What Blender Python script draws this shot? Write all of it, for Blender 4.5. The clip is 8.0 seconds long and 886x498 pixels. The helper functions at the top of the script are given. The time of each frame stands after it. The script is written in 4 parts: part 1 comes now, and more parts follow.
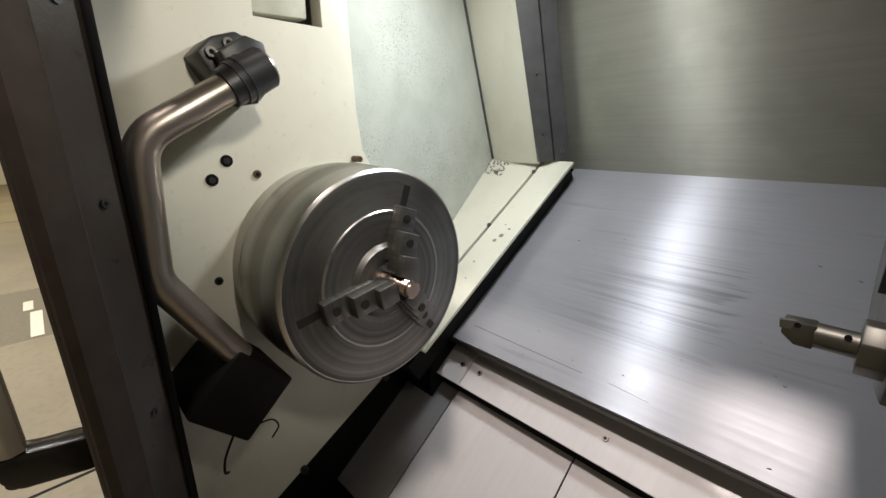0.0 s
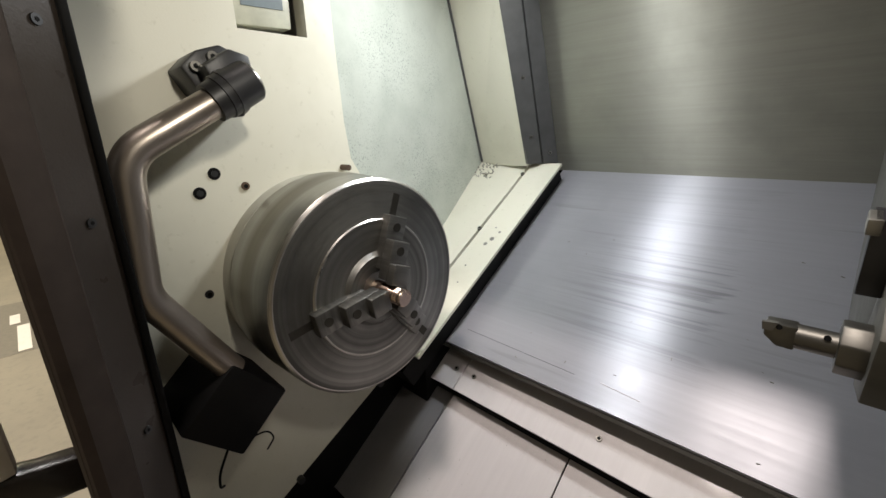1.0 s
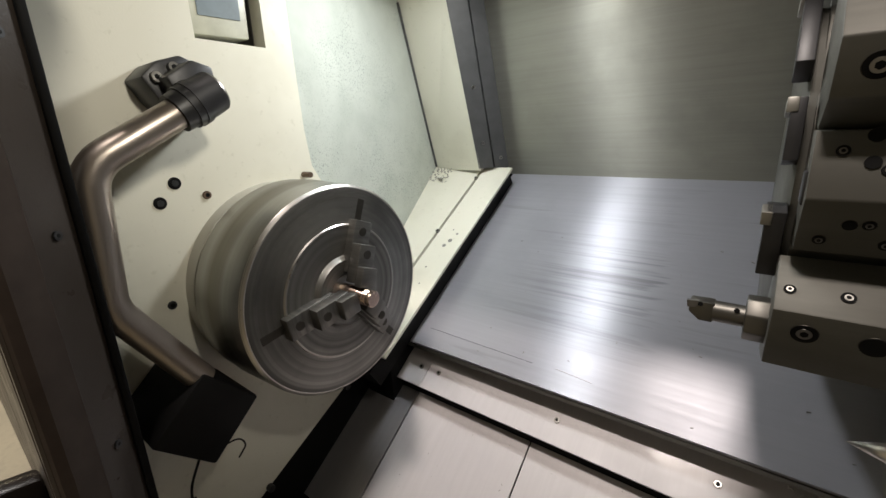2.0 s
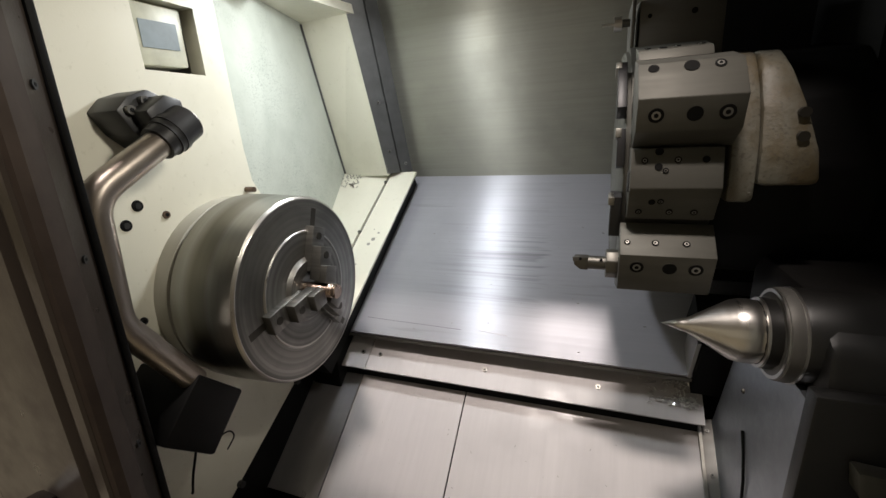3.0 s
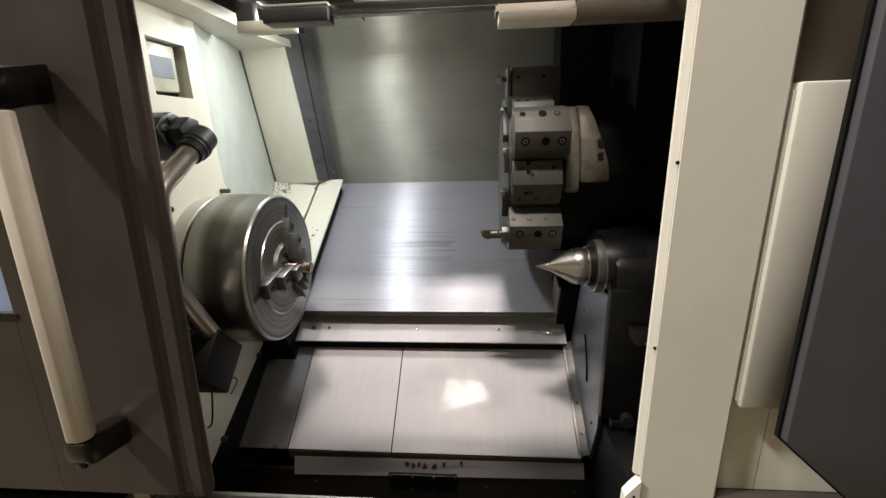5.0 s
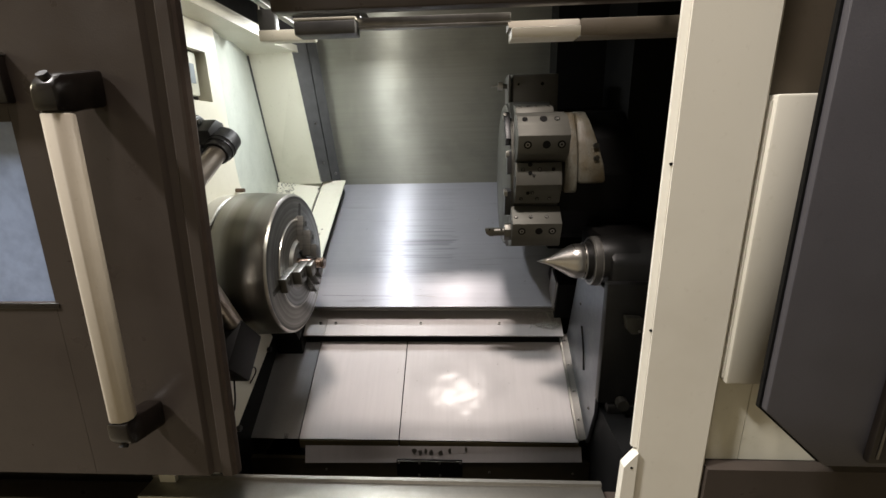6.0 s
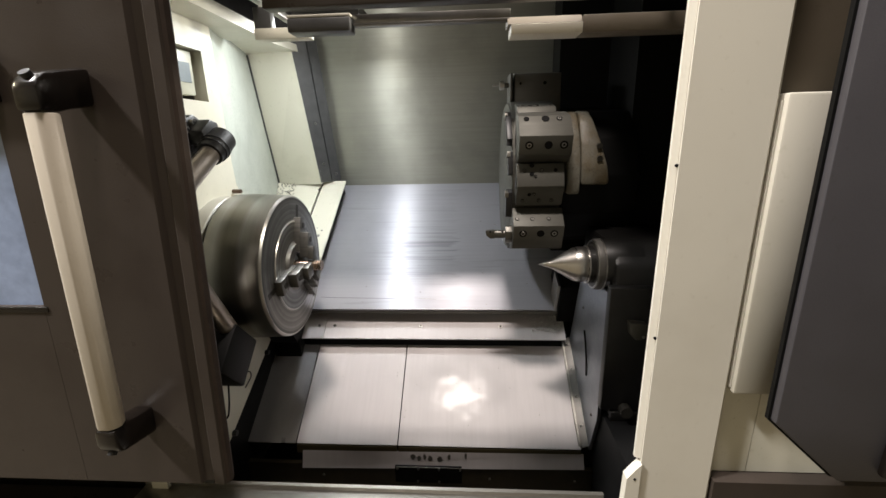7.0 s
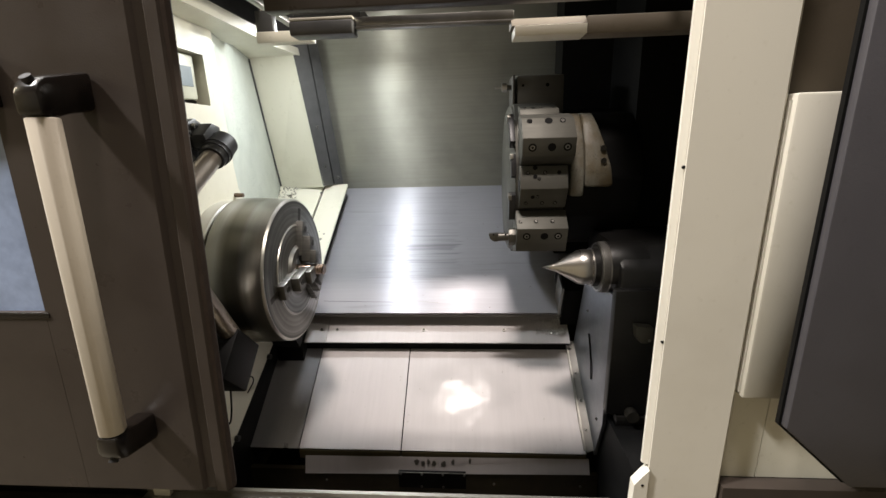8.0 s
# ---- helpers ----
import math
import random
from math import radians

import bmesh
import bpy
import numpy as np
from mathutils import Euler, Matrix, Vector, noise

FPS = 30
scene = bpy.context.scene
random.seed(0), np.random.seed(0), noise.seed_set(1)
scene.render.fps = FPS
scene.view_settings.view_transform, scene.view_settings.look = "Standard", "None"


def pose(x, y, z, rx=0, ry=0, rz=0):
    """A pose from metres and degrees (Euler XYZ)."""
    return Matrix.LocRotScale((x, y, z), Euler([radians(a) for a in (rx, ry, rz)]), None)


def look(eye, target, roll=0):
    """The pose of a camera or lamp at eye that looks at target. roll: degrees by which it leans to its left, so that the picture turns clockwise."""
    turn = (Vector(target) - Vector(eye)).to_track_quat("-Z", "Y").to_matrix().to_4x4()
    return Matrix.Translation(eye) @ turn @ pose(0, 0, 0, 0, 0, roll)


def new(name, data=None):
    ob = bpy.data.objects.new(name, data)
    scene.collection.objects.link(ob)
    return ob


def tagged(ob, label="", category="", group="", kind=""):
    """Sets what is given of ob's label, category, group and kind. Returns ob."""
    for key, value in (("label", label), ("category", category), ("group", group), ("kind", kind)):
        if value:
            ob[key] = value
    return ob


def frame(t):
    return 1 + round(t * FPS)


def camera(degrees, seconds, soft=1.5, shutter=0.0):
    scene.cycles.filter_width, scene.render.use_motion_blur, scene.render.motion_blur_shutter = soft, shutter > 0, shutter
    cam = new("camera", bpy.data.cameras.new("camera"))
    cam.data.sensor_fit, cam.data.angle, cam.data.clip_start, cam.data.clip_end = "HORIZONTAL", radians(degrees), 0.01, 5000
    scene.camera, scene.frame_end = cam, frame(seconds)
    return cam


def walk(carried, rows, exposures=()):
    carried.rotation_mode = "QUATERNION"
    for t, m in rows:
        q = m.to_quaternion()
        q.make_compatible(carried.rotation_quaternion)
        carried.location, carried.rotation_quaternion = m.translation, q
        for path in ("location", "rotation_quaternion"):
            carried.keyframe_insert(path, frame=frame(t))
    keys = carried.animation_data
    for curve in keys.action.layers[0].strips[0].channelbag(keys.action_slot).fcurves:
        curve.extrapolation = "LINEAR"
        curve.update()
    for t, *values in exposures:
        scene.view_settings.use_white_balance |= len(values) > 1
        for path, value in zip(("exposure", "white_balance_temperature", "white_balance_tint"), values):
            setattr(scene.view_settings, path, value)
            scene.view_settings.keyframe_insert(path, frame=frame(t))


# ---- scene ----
cam = camera(94.5, 8.0)
PATH = [
    (0, (0.004, -0.005, 1.33), (-1.371, 1.337, 0.774), -0.8),
    (0.5, (0.002, -0.005, 1.328), (-1.366, 1.345, 0.777), -1.2),
    (1, (0.007, -0.003, 1.34), (-1.343, 1.364, 0.785), -2.0),
    (1.2, (0.013, -0.004, 1.341), (-1.317, 1.384, 0.783), -2.4),
    (2.3, (0.019, -0.072, 1.354), (-1.063, 1.52, 0.81), -1.9),
    (2.5, (0.021, -0.103, 1.362), (-0.974, 1.542, 0.812), -1.9),
    (3, (0.003, -0.212, 1.379), (-0.674, 1.581, 0.806), -3.3),
    (3.5, (0.013, -0.303, 1.389), (-0.433, 1.558, 0.809), -2.8),
    (4, (0.026, -0.403, 1.387), (-0.344, 1.471, 0.795), -1.8),
    (4.5, (0.012, -0.461, 1.391), (-0.262, 1.433, 0.808), -1.7),
    (4.7, (-0.006, -0.477, 1.392), (-0.23, 1.429, 0.831), -1.7),
    (5.8, (-0.069, -0.568, 1.405), (-0.161, 1.36, 0.882), -1.6),
    (6, (-0.071, -0.566, 1.397), (-0.173, 1.361, 0.871), -1.3),
    (6.5, (-0.064, -0.555, 1.396), (-0.178, 1.37, 0.866), -1.2),
    (7, (-0.061, -0.546, 1.397), (-0.184, 1.38, 0.872), -1.3),
    (7.5, (-0.064, -0.542, 1.397), (-0.19, 1.384, 0.876), -1.4),
    (8, (-0.065, -0.54, 1.397), (-0.195, 1.389, 0.884), -1.6),
]
walk(cam, [(t, look(eye, target, roll)) for t, eye, target, roll in PATH], [(0, -0.18), (2.5, -0.12), (4.5, -0.06), (6.5, 0.03), (8, 0.12)])

# ---- light ----
world = bpy.data.worlds.new("world")
scene.world = world
world.use_nodes = True
world.node_tree.nodes["Background"].inputs["Color"].default_value = (0.9, 0.85, 0.72, 1)
world.node_tree.nodes["Background"].inputs["Strength"].default_value = 0.006


def area(name, place, target, sx, sy, watts, color, spread=180):
    data = bpy.data.lights.new(name, "AREA")
    data.shape, data.size, data.size_y, data.energy, data.color, data.spread = "RECTANGLE", sx, sy, watts, color, radians(spread)
    ob = new(name, data)
    ob.matrix_world = look(place, target)
    return ob


# the work lamp and an added fill lamp inside the machine, and the workshop's ceiling lights; the first ceiling light
# shines in through the open roof slot
area("work_light", (-0.390, 0.600, 1.678), (-0.40, 0.52, 0.9), 0.06, 0.09, 3.7, (0.94, 0.975, 1.0))
bulb = bpy.data.lights.new("work_light", "POINT")
bulb.energy, bulb.color, bulb.shadow_soft_size = 1.9, (1.0, 0.99, 0.94), 0.03
new("work_light", bulb).location = (-0.350, 0.555, 1.645)
# unseen lamp, added to brighten the headstock wall from the front
area("front_fill_light", (0.150, 0.130, 1.655), (-0.61, 0.17, 1.42), 0.04, 0.07, 0.85, (1.0, 0.93, 0.80), 95)
area("ceiling_light", (-0.14, -0.33, 3.5), (-0.14, -0.33, 0), 0.34, 0.14, 58, (1.0, 0.89, 0.82))
area("ceiling_light", (-3.4, -1.10, 5.6), (-3.4, -1.10, 0), 0.5, 0.4, 610, (1.0, 0.96, 0.93))
area("ceiling_light", (-11.5, -1.5, 5.6), (-11.5, -1.5, 0), 1.6, 0.6, 620, (1.0, 0.88, 0.62))

# ---- materials ----


def nodes_of(name):
    m = bpy.data.materials.new(name)
    m.use_nodes = True
    t = m.node_tree
    return m, t, t.nodes["Principled BSDF"]


def link(t, a, b):
    t.links.new(a, b)


def noise_node(t, scale, stretch=(1, 1, 1), detail=4.0, rough=0.55):
    co = t.nodes.new("ShaderNodeTexCoord")
    mp = t.nodes.new("ShaderNodeMapping")
    mp.inputs["Scale"].default_value = stretch
    n = t.nodes.new("ShaderNodeTexNoise")
    n.inputs["Scale"].default_value, n.inputs["Detail"].default_value, n.inputs["Roughness"].default_value = scale, detail, rough
    link(t, co.outputs["Object"], mp.inputs["Vector"])
    link(t, mp.outputs["Vector"], n.inputs["Vector"])
    return n.outputs["Fac"]


def ramp(t, fac, *stops):
    r = t.nodes.new("ShaderNodeValToRGB")
    e = r.color_ramp.elements
    while len(e) < len(stops):
        e.new(0.5)
    for el, (p, c) in zip(e, stops):
        el.position, el.color = p, (*c, 1) if len(c) == 3 else (c[0], c[0], c[0], 1)
    link(t, fac, r.inputs["Fac"])
    return r.outputs["Color"]


def mix(t, fac, a, b):
    m = t.nodes.new("ShaderNodeMix")
    m.data_type = "RGBA"
    for sock, v in ((m.inputs[0], fac), (m.inputs[6], a), (m.inputs[7], b)):
        if isinstance(v, tuple):
            sock.default_value = (*v, 1)
        elif isinstance(v, float):
            sock.default_value = v
        else:
            link(t, v, sock)
    return m.outputs[2]


def bump(t, b, height, strength, dist=0.001):
    n = t.nodes.new("ShaderNodeBump")
    n.inputs["Strength"].default_value, n.inputs["Distance"].default_value = strength, dist
    link(t, height, n.inputs["Height"])
    link(t, n.outputs["Normal"], b.inputs["Normal"])


def paint(name, col, dirt, rough=0.45, scale=9.0, grain=0.15, amount=(0.5, 0.8)):
    """Paint with soft soiling at two scales and a fine orange-peel relief."""
    m, t, b = nodes_of(name)
    big = ramp(t, noise_node(t, scale), (amount[0], (0,)), (amount[1], (1,)))
    fine = ramp(t, noise_node(t, scale * 14, detail=6), (0.62, (0,)), (0.72, (0.6,)))
    c = mix(t, big, col, dirt)
    link(t, mix(t, fine, c, dirt), b.inputs["Base Color"])
    link(t, ramp(t, noise_node(t, scale * 3), (0.3, (rough - 0.08,)), (0.7, (rough + 0.12,))), b.inputs["Roughness"])
    bump(t, b, noise_node(t, 420, detail=2), grain, 0.0006)
    return m


def steel(name, col, rough, stretch=(1, 1, 1), aniso=0.0, stain=0.5, scale=60.0, turn=0.0, relief=0.1, metal=1.0, coat=0.0):
    """Bare steel; stretch draws out the grain along the axis with the small number."""
    m, t, b = nodes_of(name)
    grain = noise_node(t, scale, stretch, 6, 0.7)
    blot = noise_node(t, 7, (1, 1, 1), 5)
    dark = tuple(v * (1 - 0.45 * stain) for v in col)
    c = mix(t, ramp(t, grain, (0.3, (0,)), (0.75, (1,))), col, tuple(v * (1 - 0.25 * stain) for v in col))
    link(t, mix(t, ramp(t, blot, (0.5, (0,)), (0.8, (1,))), c, dark), b.inputs["Base Color"])
    b.inputs["Metallic"].default_value = metal
    b.inputs["Coat Weight"].default_value, b.inputs["Coat Roughness"].default_value = coat, 0.10
    r = mix(t, ramp(t, blot, (0.4, (0,)), (0.75, (1,))), (rough,) * 3, (rough + 0.12,) * 3)
    link(t, mix(t, ramp(t, grain, (0.35, (0,)), (0.7, (0.5,))), r, (rough + 0.15,) * 3), b.inputs["Roughness"])
    if aniso:
        tan = t.nodes.new("ShaderNodeTangent")
        tan.direction_type, tan.axis = "RADIAL", "X"
        link(t, tan.outputs[0], b.inputs["Tangent"])
        b.inputs["Anisotropic"].default_value, b.inputs["Anisotropic Rotation"].default_value = aniso, turn
    bump(t, b, grain, relief, 0.0004)
    return m


def plain(name, col, rough=0.5, metal=0.0, shine=0.5):
    m, t, b = nodes_of(name)
    n = ramp(t, noise_node(t, 35, detail=5), (0.35, (0,)), (0.75, (1,)))
    link(t, mix(t, n, col, tuple(v * 0.72 for v in col)), b.inputs["Base Color"])
    b.inputs["Roughness"].default_value, b.inputs["Metallic"].default_value = rough, metal
    b.inputs["Specular IOR Level"].default_value = shine
    bump(t, b, noise_node(t, 300, detail=3), 0.12, 0.0005)
    return m


def sheet_mat():
    """Brushed sheet, grained along x, with dark drag marks over the stretch where the cover slides."""
    m = steel("brushed_sheet", (0.42, 0.42, 0.46), 0.40, (0.02, 1, 1), 0.95, 0.3, 130, metal=0.42)
    t = m.node_tree
    b = t.nodes["Principled BSDF"]
    base = b.inputs["Base Color"].links[0].from_socket
    co = t.nodes.new("ShaderNodeTexCoord")
    xyz = t.nodes.new("ShaderNodeSeparateXYZ")
    link(t, co.outputs["Object"], xyz.inputs[0])

    def calc(op, u, v):
        f = t.nodes.new("ShaderNodeMath")
        f.operation = op
        for k, w in enumerate((u, v)):
            if isinstance(w, float):
                f.inputs[k].default_value = w
            else:
                link(t, w, f.inputs[k])
        return f.outputs[0]

    # each mark ends at a slightly different place
    ends = calc("MULTIPLY", noise_node(t, 60, (0.0, 1, 1), 2), 0.16)
    along = ramp(t, calc("ADD", calc("ADD", xyz.outputs[0], 0.52), ends), (0.20, (0,)), (0.36, (1,)), (0.49, (1,)), (0.505, (0,)))
    across = ramp(t, xyz.outputs[1], (0.60, (0.15,)), (0.68, (0.9,)), (0.79, (1,)), (0.86, (0.25,)))
    lines = ramp(t, noise_node(t, 110, (0.02, 1, 1), 4, 0.65), (0.47, (0,)), (0.64, (0.6,)))
    marks = calc("MULTIPLY", lines, calc("MULTIPLY", along, across))
    few = ramp(t, noise_node(t, 70, (0.05, 1, 1), 2, 0.5), (0.66, (0,)), (0.72, (0.3,)))
    c = mix(t, marks, base, (0.17, 0.17, 0.18))
    link(t, mix(t, few, c, (0.25, 0.25, 0.26)), b.inputs["Base Color"])
    return m


CREAM = paint("cream_paint", (0.71, 0.69, 0.585), (0.58, 0.56, 0.455), 0.45, 6)
PILLAR = paint("ivory_paint", (0.66, 0.635, 0.555), (0.59, 0.56, 0.48), 0.4, 5, 0.1)
GREY_CREAM = paint("grey_cream_paint", (0.46, 0.44, 0.38), (0.40, 0.38, 0.31), 0.45, 5)
DOOR = paint("dark_brown_grey_paint", (0.047, 0.038, 0.032), (0.037, 0.029, 0.024), 0.34, 7, 0.25)
DOOR.node_tree.nodes["Principled BSDF"].inputs["Specular IOR Level"].default_value = 0.2
PENDANT = paint("slate_paint", (0.050, 0.048, 0.055), (0.042, 0.040, 0.045), 0.4, 6, 0.3)
BROWN = paint("brown_grey_paint_and_shade", (0.12, 0.10, 0.075), (0.10, 0.085, 0.06), 0.5, 6)
# near-black for rubber parts, and for others whose shade is put into the colour
BLACK = plain("black_rubber_and_shade", (0.005, 0.005, 0.005), 0.6, 0, 0.15)
EDGE_RUBBER = plain("worn_edge_rubber", (0.055, 0.042, 0.035), 0.65, 0, 0.12)
CLEAN = steel("smooth_sheet_steel", (0.46, 0.45, 0.47), 0.26, (1, 0.06, 0.06), 0.0, 0.4, 90, metal=0.6)
BLACK_METAL = plain("blackened_metal", (0.03, 0.03, 0.032), 0.42, 0.3)
TAIL = plain("oiled_black_paint", (0.008, 0.0075, 0.007), 0.42, 0.1)
BLACK_PLASTIC = plain("black_plastic", (0.008, 0.006, 0.005), 0.24)
STRIP = plain("dark_grey_paint", (0.075, 0.075, 0.075), 0.42)
SHEET = sheet_mat()
BACK = steel("brushed_back_sheet", (0.38, 0.375, 0.325), 0.46, (0.03, 1, 1), 0.91, 0.5, 110, relief=0.04, metal=0.66)
PANEL = steel("worn_panel_steel", (0.53, 0.50, 0.50), 0.46, (1, 0.06, 0.06), 0.0, 0.32, 90, metal=0.06, coat=0.05)


def dented(m, scale, dist):
    """Shallow waves of thin sheet metal, over the fine grain."""
    t = m.node_tree
    b = t.nodes["Principled BSDF"]
    n = t.nodes.new("ShaderNodeBump")
    n.inputs["Strength"].default_value, n.inputs["Distance"].default_value = 0.5, dist
    link(t, noise_node(t, scale, detail=1.5), n.inputs["Height"])
    link(t, b.inputs["Normal"].links[0].from_socket, n.inputs["Normal"])
    link(t, n.outputs["Normal"], b.inputs["Normal"])
    link(t, n.outputs["Normal"], b.inputs["Coat Normal"])


dented(PANEL, 13, 0.0030)
dented(BACK, 5, 0.0040)
dented(SHEET, 6, 0.0016)
EDGE = steel("dull_edge_steel", (0.32, 0.31, 0.28), 0.42)
CHUCK = steel("turned_steel", (0.40, 0.395, 0.37), 0.30, (1, 0.05, 0.05), 0.5, 0.5, 150)


def oily(m):
    """Bands round the turned body: a brown film of oil and fine chips, and the steel's banded reflection painted in."""
    t = m.node_tree
    b = t.nodes["Principled BSDF"]
    base = b.inputs["Base Color"].links[0].from_socket
    co = t.nodes.new("ShaderNodeTexCoord")
    xyz = t.nodes.new("ShaderNodeSeparateXYZ")
    add = t.nodes.new("ShaderNodeMath")
    add.operation, add.inputs[1].default_value = "ADD", 0.6
    link(t, co.outputs["Object"], xyz.inputs[0])
    link(t, xyz.outputs[0], add.inputs[0])
    mul = t.nodes.new("ShaderNodeMath")
    mul.operation, mul.inputs[1].default_value = "MULTIPLY", 6.0
    link(t, add.outputs[0], mul.inputs[0])
    # dark and pale stops hold oil stains and painted reflection alike
    # 0.16 is the headstock end of the body, 0.86 its face
    band = ramp(t, mul.outputs[0], (0.16, (0.55,)), (0.30, (0.15,)), (0.42, (0.75,)), (0.56, (0.6,)), (0.62, (0.05,)), (0.80, (0.0,)))
    link(t, mix(t, band, base, (0.13, 0.115, 0.08)), b.inputs["Base Color"])


oily(CHUCK)
BRIGHT = steel("ground_steel", (0.56, 0.54, 0.51), 0.27, (1, 0.1, 0.1), 0.0, 0.4, 120)
TOOL = steel("tool_steel", (0.14, 0.135, 0.122), 0.40, (0.2, 1, 1), 0.0, 0.6, 70)
TUBE = steel("satin_tube_steel", (0.37, 0.325, 0.285), 0.29, (1, 1, 0.3), 0.0, 0.15, 60, relief=0.01, metal=0.82)
BLOCK = steel("tool_block_steel", (0.105, 0.102, 0.088), 0.5, (0.1, 1, 1), 0.0, 0.6, 80, metal=0.45)
DARK_BLOCK = steel("oxide_block_steel", (0.15, 0.145, 0.135), 0.45, (0.1, 1, 1), 0.0, 0.5, 80, metal=0.7)
COPPER = steel("coppery_bar", (0.60, 0.47, 0.40), 0.18, (0.2, 1, 1), 0.0, 0.3, 90)
HOLE = plain("hole_black", (0.005, 0.005, 0.005), 0.7, 0, 0.15)
BOLT = plain("bolt_steel", (0.28, 0.27, 0.25), 0.35, 1.0)
SOCKET = plain("oiled_bolt", (0.07, 0.065, 0.055), 0.4, 0.8)
RUST = plain("rusty_screw", (0.16, 0.11, 0.08), 0.5, 0.6)


def ringed(name, col, rough):
    """Faced steel with fine turning rings about the spindle's axis and oily blotches."""
    m, t, b = nodes_of(name)
    co, mp, ln = t.nodes.new("ShaderNodeTexCoord"), t.nodes.new("ShaderNodeMapping"), t.nodes.new("ShaderNodeVectorMath")
    mp.vector_type, ln.operation = "TEXTURE", "LENGTH"
    mp.inputs["Location"].default_value = (0, 0.326, 1.123)
    flat = t.nodes.new("ShaderNodeVectorMath")
    flat.operation = "MULTIPLY"
    flat.inputs[1].default_value = (0, 1, 1)
    link(t, co.outputs["Object"], mp.inputs["Vector"])
    link(t, mp.outputs["Vector"], flat.inputs[0])
    link(t, flat.outputs[0], ln.inputs[0])
    n = t.nodes.new("ShaderNodeTexNoise")
    n.noise_dimensions = "1D"
    n.inputs["Scale"].default_value, n.inputs["Detail"].default_value = 90, 8
    link(t, ln.outputs["Value"], n.inputs["W"])
    rings = n.outputs["Fac"]
    c = mix(t, ramp(t, rings, (0.35, (0,)), (0.7, (1,))), col, tuple(v * 0.55 for v in col))
    link(t, mix(t, ramp(t, noise_node(t, 14, detail=5), (0.45, (0,)), (0.75, (0.7,))), c, tuple(v * 0.45 for v in col)), b.inputs["Base Color"])
    b.inputs["Metallic"].default_value = 0.9
    link(t, ramp(t, rings, (0.3, (rough - 0.08,)), (0.7, (rough + 0.12,))), b.inputs["Roughness"])
    bump(t, b, rings, 0.25, 0.0006)
    return m


FACE = ringed("chuck_face_steel", (0.25, 0.245, 0.23), 0.38)


def speckle_mat():
    """Pale green-white paint blasted with fine dark specks of swarf."""
    m, t, b = nodes_of("speckled_paint")
    spots = ramp(t, noise_node(t, 330, detail=3), (0.57, (0,)), (0.63, (0.8,)))
    where = ramp(t, noise_node(t, 8, detail=4), (0.38, (0,)), (0.62, (1,)))
    soft = mix(t, ramp(t, noise_node(t, 12), (0.4, (0,)), (0.75, (1,))), (0.47, 0.50, 0.45), (0.39, 0.42, 0.375))
    f = t.nodes.new("ShaderNodeMath")
    f.operation = "MULTIPLY"
    link(t, spots, f.inputs[0])
    link(t, where, f.inputs[1])
    link(t, mix(t, f.outputs[0], soft, (0.16, 0.18, 0.17)), b.inputs["Base Color"])
    b.inputs["Roughness"].default_value = 0.5
    bump(t, b, noise_node(t, 250, detail=4), 0.3, 0.0008)
    return m


def dirty_mat():
    """Grey-white casting, stained yellow-brown by coolant, with chips stuck to it."""
    m, t, b = nodes_of("stained_casting")
    a = mix(t, ramp(t, noise_node(t, 22, (1, 1, 0.4), 6), (0.42, (0,)), (0.62, (1,))), (0.14, 0.135, 0.11), (0.09, 0.07, 0.038))
    link(t, mix(t, ramp(t, noise_node(t, 190, detail=5), (0.55, (0,)), (0.68, (0.8,))), a, (0.07, 0.06, 0.045)), b.inputs["Base Color"])
    b.inputs["Roughness"].default_value = 0.55
    bump(t, b, noise_node(t, 120, detail=6), 0.6, 0.002)
    return m


def concrete_mat():
    m, t, b = nodes_of("concrete")
    a = mix(t, ramp(t, noise_node(t, 1.6, detail=6), (0.4, (0,)), (0.7, (1,))), (0.165, 0.138, 0.09), (0.12, 0.10, 0.066))
    link(t, mix(t, ramp(t, noise_node(t, 24, detail=7), (0.5, (0,)), (0.75, (0.7,))), a, (0.105, 0.088, 0.06)), b.inputs["Base Color"])
    b.inputs["Roughness"].default_value = 0.6
    bump(t, b, noise_node(t, 60, detail=6), 0.25, 0.003)
    return m


SPECKLE, DIRTY, CONCRETE = speckle_mat(), dirty_mat(), concrete_mat()
WINDOW = plain("blue_film_window", (0.30, 0.38, 0.56), 0.25)
SCREEN = plain("grey_blue_screen", (0.16, 0.20, 0.22), 0.5)
BEZEL = plain("cream_bezel", (0.55, 0.55, 0.45), 0.4)
GRIP = paint("ivory_grip", (0.54, 0.49, 0.41), (0.46, 0.41, 0.33), 0.4, 12)


def glow(name, col, strength):
    m, t, b = nodes_of(name)
    b.inputs["Emission Color"].default_value, b.inputs["Emission Strength"].default_value = (*col, 1), strength
    b.inputs["Base Color"].default_value = (*col, 1)
    return m


LED = glow("lamp_lens", (0.93, 1.0, 0.97), 0.5)

# ---- shaping ----


def shape():
    return bmesh.new()


def box(bm, x0, x1, y0, y1, z0, z1, bevel=0.0, m=None):
    made = bmesh.ops.create_cube(bm, size=1, matrix=Matrix.Translation(((x0 + x1) / 2, (y0 + y1) / 2, (z0 + z1) / 2)) @ Matrix.Diagonal((x1 - x0, y1 - y0, z1 - z0, 1)))["verts"]
    if m:
        bmesh.ops.transform(bm, matrix=m, verts=made)
    if bevel:
        edges = list({e for v in made for e in v.link_edges})
        bmesh.ops.bevel(bm, geom=edges, offset=bevel, segments=2, affect="EDGES", profile=0.5)
    return bm


